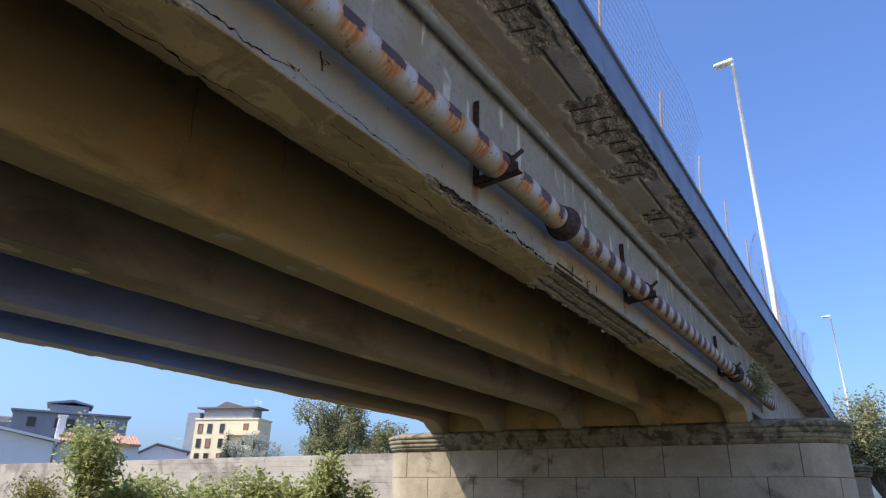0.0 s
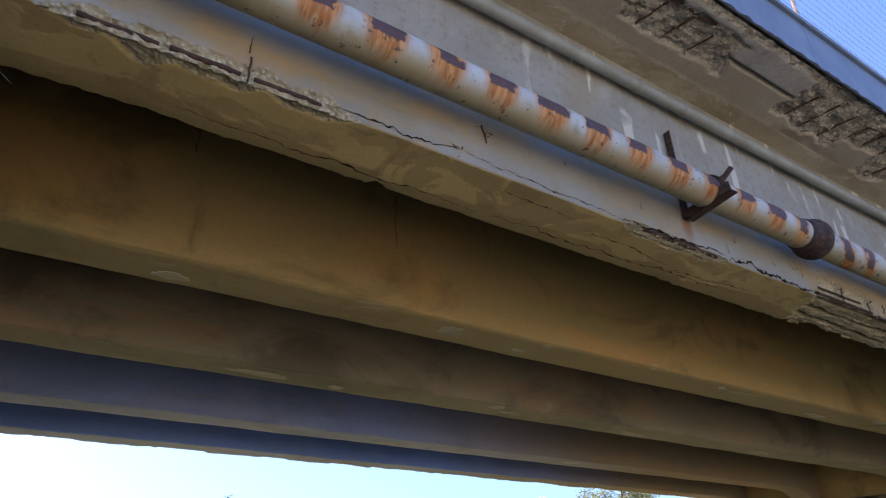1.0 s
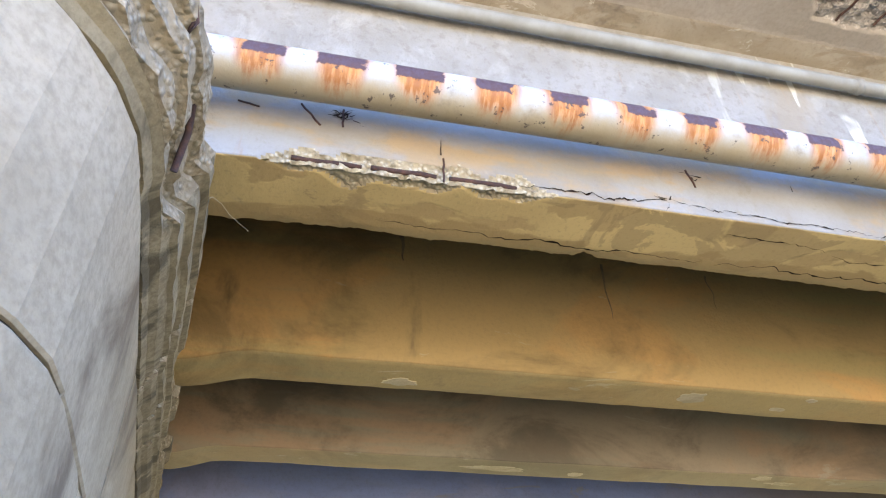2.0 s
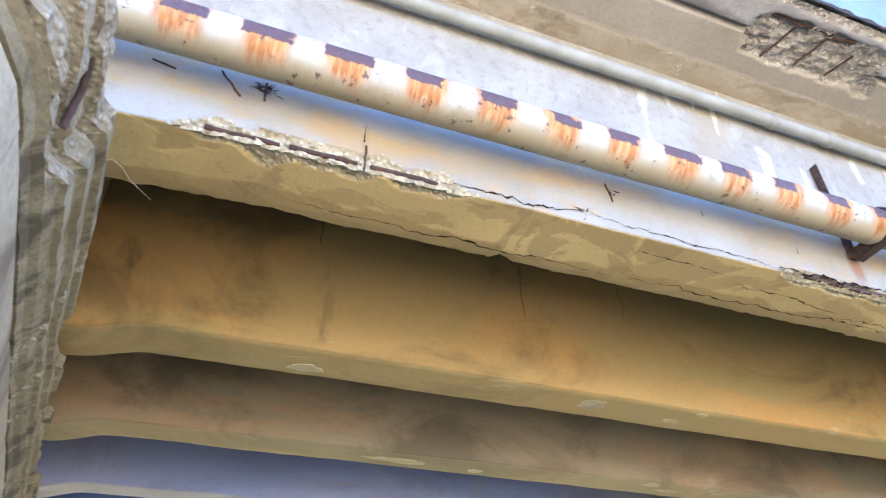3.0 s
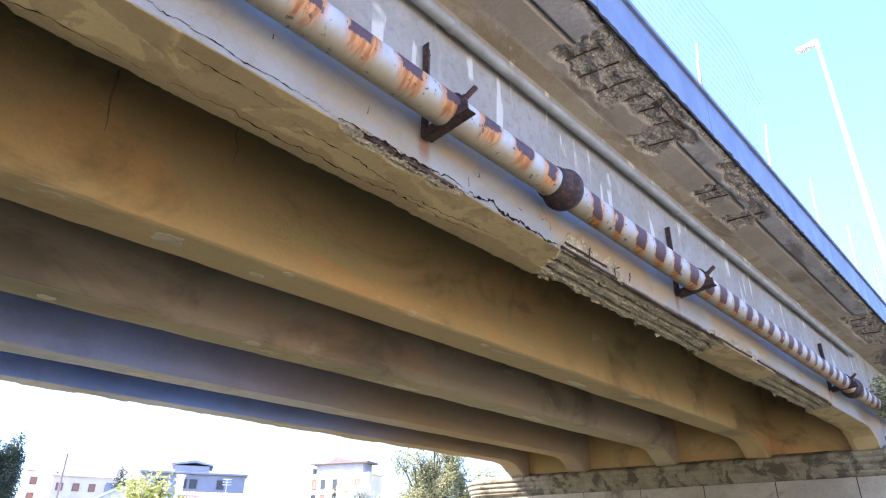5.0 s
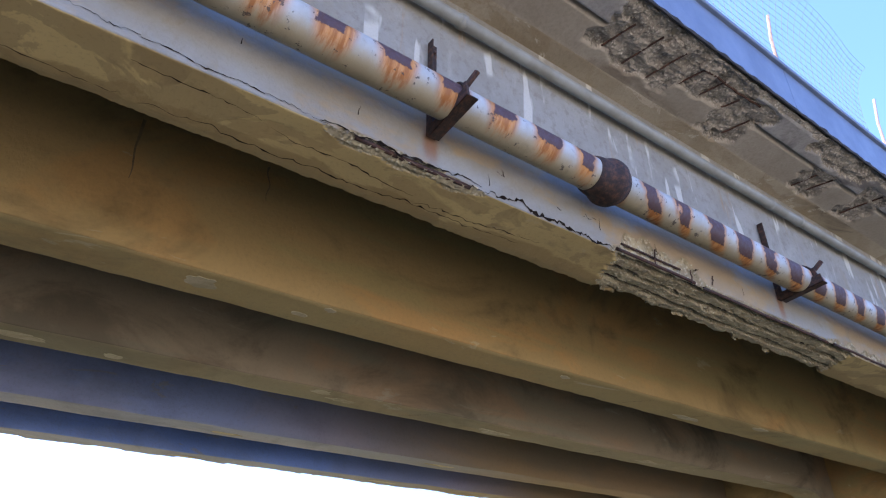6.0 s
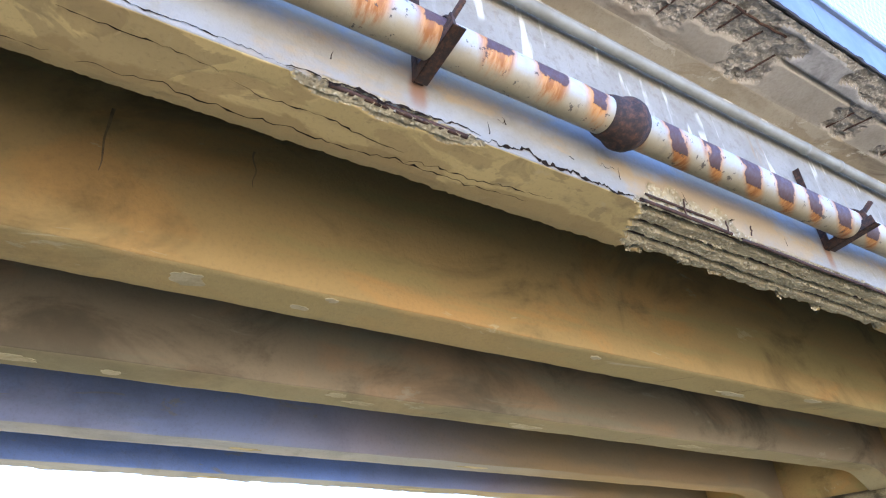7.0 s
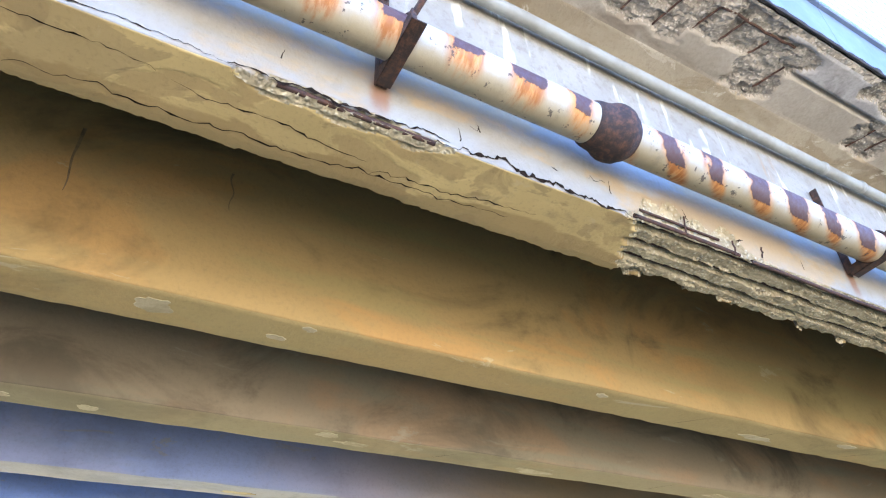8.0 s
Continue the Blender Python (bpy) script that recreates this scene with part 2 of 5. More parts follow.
def mat_beam(name, main, warm, olive, pale, mottle=1.0, tint_fade=None):
    """Old beams: broad warm and olive water stains along the face, soot specks, pale flaked lime."""
    n = Nodes(name)
    long = n.at((1, 0.35, 1.2))
    tone = n.mix(n.ramp(n.noise(0.9, 6, 0.6, n.at((1, 0.55, 1.2)), 0.7), 0.47, 0.58), main, warm)
    tone = n.mix(n.ramp(n.noise(1.4, 6, 0.6, n.at((1, 0.25, 2.2)), 0.4), 0.52, 0.64, 0, 0.8), tone, olive)
    tone = n.mix(n.ramp(n.noise(2.6, 6, 0.68, long, 0.8), 0.63, 0.67, 0, 0.65), tone, pale)
    cloud = n.ramp(n.noise(0.75, 6, 0.65, n.at((1, 0.7, 1.3)), 0.8), 0.47, 0.66, 0, 0.8 * mottle)
    tone = n.mix(cloud, tone, tuple(c * 0.42 for c in main))
    soot = n.calc("MULTIPLY", n.ramp(n.noise(2.0, 5, 0.6, n.at((1, 1.2, 0.4))), 0.64, 0.80), 0.7 * mottle)
    tone = n.mix(soot, tone, (0.06, 0.045, 0.03))
    # The blue glare tint in the colour gives way to brown along y.
    if tint_fade:
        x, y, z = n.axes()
        tint_off = n.ramp(n.calc("ADD", y, n.calc("MULTIPLY", n.noise(0.5, 4), 1.5)), *tint_fade)
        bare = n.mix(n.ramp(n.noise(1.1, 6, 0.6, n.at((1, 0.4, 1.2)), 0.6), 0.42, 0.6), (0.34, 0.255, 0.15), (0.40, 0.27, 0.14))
        tone = n.mix(tint_off, tone, bare)
    fine = n.noise(30, 5, 0.7)
    tone = n.mix(n.ramp(fine, 0.45, 0.8, 0, 0.22), tone, (0.15, 0.115, 0.08))
    return n.done(tone, 0.93, n.calc("ADD", n.calc("MULTIPLY", fine, 0.4), n.noise(5, 5)), 0.014, 0.7)


M_FACE = mat_face()
M_SOFFIT = mat_soffit()
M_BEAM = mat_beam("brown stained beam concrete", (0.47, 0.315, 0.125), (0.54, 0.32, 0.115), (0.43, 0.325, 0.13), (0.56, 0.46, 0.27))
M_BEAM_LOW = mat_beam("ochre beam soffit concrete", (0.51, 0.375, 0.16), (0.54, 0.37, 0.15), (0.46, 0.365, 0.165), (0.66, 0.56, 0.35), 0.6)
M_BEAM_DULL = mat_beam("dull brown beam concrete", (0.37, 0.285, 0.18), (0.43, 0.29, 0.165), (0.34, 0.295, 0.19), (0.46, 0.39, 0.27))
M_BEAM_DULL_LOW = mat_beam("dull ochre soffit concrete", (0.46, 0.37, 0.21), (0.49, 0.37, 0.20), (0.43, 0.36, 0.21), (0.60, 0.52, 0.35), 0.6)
# Lens glare is put into the colour of the two far girders as blue.
M_BEAM_GLARE = mat_beam("slate blue glare tint over brown concrete", (0.33, 0.40, 0.66), (0.37, 0.41, 0.62), (0.34, 0.40, 0.60), (0.42, 0.40, 0.38), 0.35, (5.0, 10.0))
M_BEAM_GLARE_BLUE = mat_beam("strong blue glare tint over brown concrete", (0.23, 0.365, 0.84), (0.26, 0.375, 0.78), (0.24, 0.365, 0.78), (0.38, 0.37, 0.37), 0.3, (7.0, 13.0))
M_BEAM_GLARE_LOW = mat_beam("pale soffit concrete with blue glare tint", (0.47, 0.48, 0.54), (0.49, 0.48, 0.50), (0.45, 0.46, 0.50), (0.60, 0.57, 0.52), 0.5, (6.5, 12.0))
# Bay shade put into the colour; also the dark core behind pier joints.
M_SHADE_JOINT = mat_concrete("shade-dark bay and joint concrete", (0.075, 0.06, 0.043), (0.05, 0.04, 0.03), (0.035, 0.03, 0.025), 0.52, 0.62, 1.2)
M_SLAB = mat_concrete("damp slab underside", (0.40, 0.335, 0.24), (0.28, 0.235, 0.17), (0.13, 0.105, 0.085), 0.53, 0.59, 1.9)
M_RUBBLE = mat_rubble("broken concrete", (0.49, 0.415, 0.275), (0.31, 0.25, 0.155), (0.57, 0.51, 0.39))
M_RUBBLE_TAN = mat_rubble("broken tan cap stone", (0.36, 0.285, 0.18), (0.24, 0.185, 0.11), (0.45, 0.38, 0.27))
M_REBAR = mat_rust("rusted reinforcing bar")
M_IRON = mat_rust("dark rusted iron", (0.026, 0.017, 0.015), (0.12, 0.05, 0.026), 0.75)
M_LIME = mat_concrete("pale lime crust", (0.66, 0.57, 0.37), (0.58, 0.48, 0.29), (0.47, 0.38, 0.22), 0.5, 0.6, 5.0)
M_DRIP = mat_concrete("faint rusty drip", (0.30, 0.21, 0.10), (0.25, 0.17, 0.085), (0.18, 0.12, 0.065), 0.5, 0.6, 6.0)
M_PIPE = mat_pipe()
M_CONDUIT = mat_plain("grey conduit", (0.28, 0.285, 0.265), (0.215, 0.21, 0.185), 5, 0.6)
M_FASCIA = mat_plain("blue-grey painted fascia sheet", (0.145, 0.19, 0.28), (0.115, 0.155, 0.24), 3, 0.55)
M_TAR = mat_plain("black tar bead", (0.02, 0.02, 0.022), (0.04, 0.035, 0.035), 20, 0.8)
M_CRACK = mat_plain("dark crack", (0.012, 0.009, 0.007), (0.03, 0.02, 0.015), 30, 1.0)
M_CRACK.node_tree.nodes["Principled BSDF"].inputs["Specular IOR Level"].default_value = 0.0
M_CAP = mat_concrete("mossy tan cap stone", (0.35, 0.285, 0.175), (0.235, 0.185, 0.105), (0.095, 0.075, 0.04), 0.48, 0.60, 4.2, 0, 0.6)
M_STONE = mat_concrete("pale pier stone", (0.48, 0.39, 0.26), (0.36, 0.285, 0.18), (0.17, 0.12, 0.07), 0.55, 0.70, 1.3, 0, 0.4)
M_WIRE = mat_plain("dull weathered wire", (0.10, 0.10, 0.13), (0.07, 0.065, 0.08), 9, 0.8, 0.0)
M_POLE = mat_plain("pale galvanised pole", (0.80, 0.80, 0.78), (0.68, 0.68, 0.66), 2, 0.5, 0.0)
M_WALL = mat_concrete("stained retaining wall", (0.50, 0.43, 0.335), (0.38, 0.32, 0.245), (0.24, 0.19, 0.14), 0.48, 0.62, 0.45, 0.25, 0.6)


def mat_earth():
    """Unseen ground, made up: dark under the bridge, pale alongside to bounce light up."""
    n = Nodes("dark ground and pale bounce area")
    x, y, z = n.axes()
    dull_ground = n.mix(n.ramp(n.noise(0.9, 6, 0.65), 0.35, 0.65), (0.12, 0.10, 0.055), (0.07, 0.068, 0.034))
    bounce_ground = n.mix(n.ramp(n.noise(2.4, 6, 0.7), 0.35, 0.65), (0.55, 0.475, 0.35), (0.46, 0.39, 0.28))
    # The pale area recedes with y so the far bays get less bounce.
    edge = n.ramp(n.calc("SUBTRACT", n.calc("ADD", x, n.calc("MULTIPLY", n.noise(0.6, 5), 1.6)), n.ramp(y, 3.0, 12.0, 0.0, 14.0)), 5.2, 6.2)
    tone = n.mix(edge, dull_ground, bounce_ground)
    return n.done(tone, 0.95, n.noise(14, 6, 0.7), 0.03, 0.8)


M_EARTH = mat_earth()

# ---- mesh helpers ----


def part(name, bm, material, parent=None, label="", smooth=False):
    """Links a bmesh as one mesh object under a thing or a part."""
    me = bpy.data.meshes.new(name)
    bm.normal_update()
    bm.to_mesh(me)
    bm.free()
    for m in material if isinstance(material, (list, tuple)) else [material]:
        me.materials.append(m)
    if smooth:
        me.polygons.foreach_set("use_smooth", [True] * len(me.polygons))
    ob = new(name, me)
    ob.parent = parent
    if label:
        ob["label"] = label
    return ob


def thing(name, label, category, group="", kind="", at=None):
    ob = new(name)
    if at is not None:
        ob.matrix_world = at
    return tagged(ob, label, category, group, kind)


def box(bm, lo, hi, bevel=0.0, m=None):
    lo, hi = Vector(lo), Vector(hi)
    made = bmesh.ops.create_cube(bm, size=1.0)["verts"]
    bmesh.ops.scale(bm, vec=hi - lo, verts=made)
    bmesh.ops.translate(bm, vec=(lo + hi) / 2, verts=made)
    if bevel:
        edges = list({e for v in made for e in v.link_edges})
        made = list({v for f in bmesh.ops.bevel(bm, geom=edges, offset=bevel, segments=1, affect="EDGES")["faces"] for v in f.verts} | {v for v in made if v.is_valid})
    if m is not None:
        bmesh.ops.transform(bm, matrix=m, verts=made)
    return made


def tube(bm, points, radius, sides=8, closed_ends=True):
    """A round bar along a line of points; radius may be a list."""
    points = [Vector(p) for p in points]
    radii = radius if isinstance(radius, (list, tuple)) else [radius] * len(points)
    rings = []
    for i, p in enumerate(points):
        way = (points[min(i + 1, len(points) - 1)] - points[max(i - 1, 0)]).normalized()
        side = way.cross(Vector((0, 0, 1)) if abs(way.z) < 0.9 else Vector((1, 0, 0))).normalized()
        up = side.cross(way)
        rings.append([bm.verts.new(p + radii[i] * (math.cos(a) * side + math.sin(a) * up)) for a in [2 * math.pi * k / sides for k in range(sides)]])
    for a, b in zip(rings, rings[1:]):
        for k in range(sides):
            bm.faces.new((a[k], a[(k + 1) % sides], b[(k + 1) % sides], b[k]))
    if closed_ends:
        bm.faces.new(rings[0]), bm.faces.new(rings[-1][::-1])


def nz(x, y, z, f=1.0):
    return noise.noise(Vector((x * f, y * f, z * f)))


def step(x, a, b):
    t = max(0.0, min(1.0, (x - a) / (b - a)))
    return t * t * (3 - 2 * t)


# ---- the lie of the bridge ----
BEAM_W = 0.43
BEAM_X = [0.0, -1.77, -3.56, -5.58, -7.17]
SOFFIT, SLAB_Z, DECK_Z = 3.45, 4.86, 5.20
CAP_TOP, CAP_BOTTOM = 3.14, 2.74


def near_edge(x):
    return 0.25 + 0.17 * x


def far_edge(x):
    return 15.1 + 0.05 * x


def soffit_z(x, y):
    """Soffit height along a beam: level, then curved down onto the piers."""
    drop = 0.30 * (1 - math.sqrt(max(0.0, 1 - step(y, far_edge(x) - 0.75, far_edge(x) + 0.05) ** 2)))
    drop += (0.10 if x < -1 else 0.02) * step(near_edge(x) + 0.40 - y, 0.0, 0.5)
    return SOFFIT - drop


# ---- ground and retaining wall ----
bm = bmesh.new()
bmesh.ops.create_grid(bm, x_segments=40, y_segments=40, size=2500)
part_ground = part("ground", bm, M_EARTH)
tagged(part_ground, "ground dark under the bridge, with a made-up pale area bouncing light", "ground", kind="structure")

bm = bmesh.new()
box(bm, (-59, 26.0, 0), (-4, 26.5, 3.66), 0.03)
for i in range(14):
    for k in range(5):
        x0 = -59 + k * 11.0
        box(bm, (x0 + 0.006, 25.975 - 0.016 * abs(nz(i, k, 3, 3.7)), 0.01 + i * 0.26), (x0 + 10.994, 26.02, 0.266 + i * 0.26), 0.004)
ret = part("retaining_wall", bm, M_WALL)
tagged(ret, "long grey stained concrete retaining wall behind bushes", "wall", kind="structure")

# ---- edge girder ----
def in_span(y, spans, soft=0.06):
    return max(min(step(y, a - soft, a + soft), 1 - step(y, b - soft, b + soft)) for a, b in spans)


SOFFIT_LOSS = [(5.52, 8.5), (10.15, 12.5)]
FACE_LOSS = [(0.45, 1.6, 0.10), (3.5, 4.36, 0.042), (5.5, 6.40, 0.21), (6.3, 8.2, 0.045), (8.1, 9.5, 0.10), (9.4, 12.4, 0.07)]


def edge_girder():
    root = thing("edge_girder", "pale cracked concrete edge girder with spalled corner and bare rusty bars", "girder", "bridge girders")
    bm = bmesh.new()
    ys = np.concatenate([np.arange(-6.0, 0.2, 0.05), np.arange(0.2, 9.0, 0.018), np.arange(9.0, 15.75, 0.03)])
    prof = [("f", z) for z in np.linspace(SLAB_Z, SOFFIT + 0.30, 16)[:-1]] + [("f", z) for z in np.linspace(SOFFIT + 0.30, SOFFIT, 22)] + [("s", x) for x in np.linspace(0, -BEAM_W, 44)[1:]] + [("b", z) for z in np.linspace(SOFFIT, SLAB_Z, 6)[1:]]
    rows, flags = [], []
    for y in ys:
        row, flag = [], []
        low = soffit_z(-0.2, y) - SOFFIT
        wander = 0.012 * nz(0, y, 3, 1.3)
        loss_s = in_span(y, SOFFIT_LOSS)
        for kind, v in prof:
            rub = 0.0
            if kind == "f":
                h = v - SOFFIT
                p = Vector((wander * 0.5, y, v + low * (1 - step(h, 0, 0.5))))
                for a, b, tall in FACE_LOSS:
                    edge = tall * (0.75 + 0.6 * nz(2, y, 1, 7.0)) * in_span(y, [(a, b)], 0.12)
                    rub = max(rub, step(edge - h, -0.008, 0.012) if edge > 0.005 else 0)
                p.x -= rub * (0.020 + (0.030 if 3.3 < y < 4.5 else 0.0) + 0.018 * nz(y, h, 0, 22) + 0.012 * nz(y, h, 4, 60))
                if loss_s and h < 0.04:
                    p.z += loss_s * 0.03 * (1 - h / 0.04)
            elif kind == "s":
                p = Vector((v, y, SOFFIT + low))
                t = -v / BEAM_W
                loss_s = in_span(y + 0.5 * v + 0.06 * nz(v * 9, y, 2, 3.0) + 0.03 * nz(v * 20, y, 8, 9.0), SOFFIT_LOSS, 0.03)
                edge_in = 1.02 - 0.10 * max(0, nz(9, y, 2, 4.0))
                rub = loss_s * step(edge_in - t, -0.02, 0.02) if loss_s else 0.0
                if rub:
                    off = abs((v + 0.052 + 0.007 * nz(1, y, 8, 1.5) + 0.004 * nz(2, y, 8, 11) + 0.0625) % 0.125 - 0.0625)
                    half = 0.018 + 0.012 * nz(round(v * 8), y, 4, 2.2) + 0.008 * nz(round(v * 8), y, 6, 14)
                    slot = (1 - step(off, half - 0.006, half + 0.008)) * max(0.0, min(1.0, 0.9 + 1.3 * nz(round(v * 8) * 3, y, 4, 1.3)))
                    block = noise.cell(Vector((v * 14 + 0.4 * nz(v, y, 2, 9), y * 9 + nz(v, y, 5, 7), 3)))
                    p.z += rub * (0.022 + 0.075 * slot + 0.009 * block + 0.006 * nz(v, y, 0, 7) + 0.005 * nz(v, y, 1, 21) + 0.006 * nz(v, y, 3, 52))
                for a, b, tall in FACE_LOSS[:2]:
                    w = 0.09 * in_span(y, [(a, b)], 0.12) * (0.8 + 0.9 * nz(4, y, 7, 6.0))
                    k = step(w + v, -0.006, 0.01) if w > 0.004 else 0
                    p.z += k * (0.014 + 0.014 * nz(v, y, 9, 30) + 0.008 * nz(v, y, 2, 70))
                    rub = max(rub, k)
                p.z += 0.004 * nz(v, y, 5, 5)
                if t > 0.86:
                    chip = 0.034 * noise.cell(Vector((3, y * 4.3 + 0.6 * nz(1, y, 4, 5), 1))) + 0.018 * noise.cell(Vector((7, y * 15, 2)))
                    p.x += (t - 0.86) / 0.14 * (0.016 * nz(6, y, 6, 3.0) + 0.012 * nz(6, y, 6, 14.0) + 0.010 * nz(6, y, 8, 40.0) + loss_s * (chip + 0.02 * nz(6, y, 3, 22)))
                    p.z += (t - 0.86) * (0.06 + 0.06 * loss_s * nz(4, y, 9, 9))
                if t > 0.8:
                    p.z += 0.035 * max(0.0, 1 - abs(y - 2.0) / 0.07) * (t - 0.8) / 0.2
            else:
                p = Vector((-BEAM_W, y, v + (low if v < SOFFIT + 0.2 else 0) + 0.012 * nz(v, y, 0, 8)))
            row.append(bm.verts.new(p))
            flag.append((kind, rub))
        rows.append(row), flags.append(flag)
    for i in range(len(rows) - 1):
        for k in range(len(prof) - 1):
            f = bm.faces.new((rows[i][k], rows[i][k + 1], rows[i + 1][k + 1], rows[i + 1][k]))
            kind, rub = flags[i][k + 1]
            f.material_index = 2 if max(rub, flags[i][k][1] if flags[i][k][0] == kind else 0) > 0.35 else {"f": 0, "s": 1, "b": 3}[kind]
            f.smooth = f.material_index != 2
    part("body", bm, [M_FACE, M_SOFFIT, M_RUBBLE, M_SHADE_JOINT], root, "pale face and ochre soffit with spalled patches")
    # bare bars
    def bar(x, z, a, b, r=0.011, sag=0.006):
        bb = bmesh.new()
        n = max(4, int((b - a) / 0.12))
        tube(bb, [(x + sag * nz(i, a, 1, 0.7), a + (b - a) * i / n, z + sag * nz(i, a, 5, 0.7)) for i in range(n + 1)], r, 7)
        part("rebar", bb, M_REBAR, root, "bare rusted reinforcing bar", True)
    for x in (-0.052, -0.177, -0.302):
        bar(x, SOFFIT + 0.062, 5.6, 8.5, 0.011)
        bar(x, SOFFIT + 0.062, 10.3, 12.6, 0.011)
    bar(-0.018, SOFFIT + 0.030, 0.5, 0.80, 0.012), bar(-0.016, SOFFIT + 0.031, 0.84, 1.13, 0.013), bar(-0.017, SOFFIT + 0.029, 1.19, 1.50, 0.013)
    bar(-0.020, SOFFIT + 0.020, 3.62, 4.33, 0.014)
    bar(-0.008, SOFFIT + 0.035, 5.5, 6.3, 0.012), bar(-0.008, SOFFIT + 0.09, 5.55, 6.15, 0.008)
    bar(-0.012, SOFFIT + 0.022, 6.4, 8.1, 0.012), bar(-0.010, SOFFIT + 0.03, 8.2, 9.3, 0.012), bar(-0.010, SOFFIT + 0.03, 9.5, 12.3, 0.012)
    def stirrup(y, z0, z1, lean=0.0, r=0.005):
        bb = bmesh.new()
        tube(bb, [(0.004 + 0.006 * nz(y, k, 2), y + lean * k / 4 + 0.01 * nz(y, k, 3), z0 + (z1 - z0) * k / 4) for k in range(5)], r, 6)
        part("stirrup", bb, M_REBAR, root, "thin rusted stirrup end", True)
    for y, z0, z1, lean in ((1.16, 3.44, 3.58, 0.0), (0.70, 3.69, 3.80, 0.0), (0.60, 3.68, 3.80, -0.09), (2.43, 3.63, 3.74, -0.03), (0.33, 3.74, 3.76, -0.09), (5.86, 3.47, 3.60, 0.02), (6.25, 3.46, 3.56, 0.01), (6.5, 3.52, 3.6, 0.03)):
        stirrup(y, z0, z1, lean)
    # cracks: thin dark openings that wander
    def crack(pts, wide, on="f"):
        bb = bmesh.new()
        prev = None
        n = len(pts)
        rough = random.Random(n * 7 + int(1000 * wide))
        for i, (y, c) in enumerate(pts):
            w = wide * (0.2 + 0.8 * math.sin(math.pi * (i + 0.5) / n)) * max(0.22, 0.7 + 1.1 * nz(y, c, 1, 23)) * rough.uniform(0.5, 1.35)
            if on == "f":
                q = [(0.0035 + 0.006 * nz(0, y, 3, 1.3), y, c - w), (0.0035 + 0.006 * nz(0, y, 3, 1.3), y, c + w)]
            else:
                q = [(c - w, y, SOFFIT - 0.0045), (c + w, y, SOFFIT - 0.0045)]
            cur = [bb.verts.new(v) for v in q]
            if prev:
                bb.faces.new((prev[0], prev[1], cur[1], cur[0]))
            prev = cur
        part("crack", bb, M_CRACK, root, "dark open crack")
    def run(y0, y1, c0, c1, amp, seed, n=0):
        rng = random.Random(seed)
        n = n or (max(6, int(abs(y1 - y0) / 0.028)) if c0 < 0 else 0)
        amp *= 0.62 if c0 < 0 else 1.0
        n = n or max(6, int(abs(y1 - y0) / 0.015))
        drift, out = 0.0, []
        for i in range(n + 1):
            drift = 0.85 * drift + rng.gauss(0, 0.38 * amp)
            out.append((y0 + (y1 - y0) * i / n + rng.gauss(0, 0.004), c0 + (c1 - c0) * i / n + drift + rng.gauss(0, 0.20 * amp) + amp * 0.7 * nz(i, seed, 0, 0.10)))
        return out
    crack(run(1.5, 2.25, 3.475, 3.52, 0.014, 1), 0.006)
    crack(run(2.22, 3.5, 3.515, 3.466, 0.010, 3), 0.0034)
    crack(run(3.42, 4.4, 3.466, 3.49, 0.012, 4), 0.010)
    crack(run(4.3, 5.52, 3.478, 3.468, 0.020, 5), 0.016)
    crack(run(5.2, 5.32, 3.60, 3.64, 0.02, 15), 0.003)
    def star(y, z, size, count, seed):
        rng = random.Random(seed)
        for _ in range(count):
            a, long = rng.uniform(0, 2 * math.pi), size * rng.uniform(0.4, 1.0)
            bend = rng.gauss(0, 0.5)
            y1, z1 = y + rng.gauss(0, 0.22 * size), z + rng.gauss(0, 0.22 * size)
            pts = [(y1 + long * k / 5 * math.cos(a + bend * k / 5) + rng.gauss(0, 0.05 * size), z1 + long * k / 5 * math.sin(a + bend * k / 5) + rng.gauss(0, 0.05 * size)) for k in range(6)]
            if abs(math.cos(a)) > 0.25:
                crack(pts, 0.0042)
            else:
                tall_crack(pts, 0.0042)
    def tall_crack(pts, wide):
        bb = bmesh.new()
        prev = None
        for i, (y, z) in enumerate(pts):
            w = wide * (1.1 - i / len(pts))
            cur = [bb.verts.new((0.0035, y - w, z)), bb.verts.new((0.0035, y + w, z))]
            if prev:
                bb.faces.new((prev[0], prev[1], cur[1], cur[0]))
            prev = cur
        part("crack", bb, M_CRACK, root, "dark open crack")
    star(0.70, 3.76, 0.085, 13, 1), star(2.43, 3.70, 0.06, 6, 2), star(2.25, 3.52, 0.06, 4, 3), star(5.9, 3.60, 0.06, 4, 5), star(6.3, 3.56, 0.06, 4, 6), star(5.0, 3.58, 0.05, 3, 7), star(4.55, 3.62, 0.05, 3, 8)
    for y, z0, z1 in ((1.15, 3.60, 3.70), (3.62, 3.60, 3.66), (4.45, 3.52, 3.60), (3.0, 3.70, 3.74), (5.35, 3.56, 3.65), (6.9, 3.55, 3.62)):
        tall_crack([(y + 0.012 * nz(k, y, 3), z0 + (z1 - z0) * k / 5) for k in range(6)], 0.003)
    crack(run(2.6, 3.2, -0.10, -0.13, 0.02, 21), 0.0040, "s")
    crack(run(3.25, 4.1, -0.17, -0.24, 0.02, 22), 0.0040, "s")
    crack(run(0.9, 2.6, -0.33, -0.34, 0.025, 23), 0.0050, "s")
    crack(run(2.7, 4.9, -0.36, -0.30, 0.03, 24), 0.0055, "s")
    crack(run(4.1, 5.0, -0.30, -0.20, 0.04, 25), 0.0050, "s")
    return root


edge_girder()


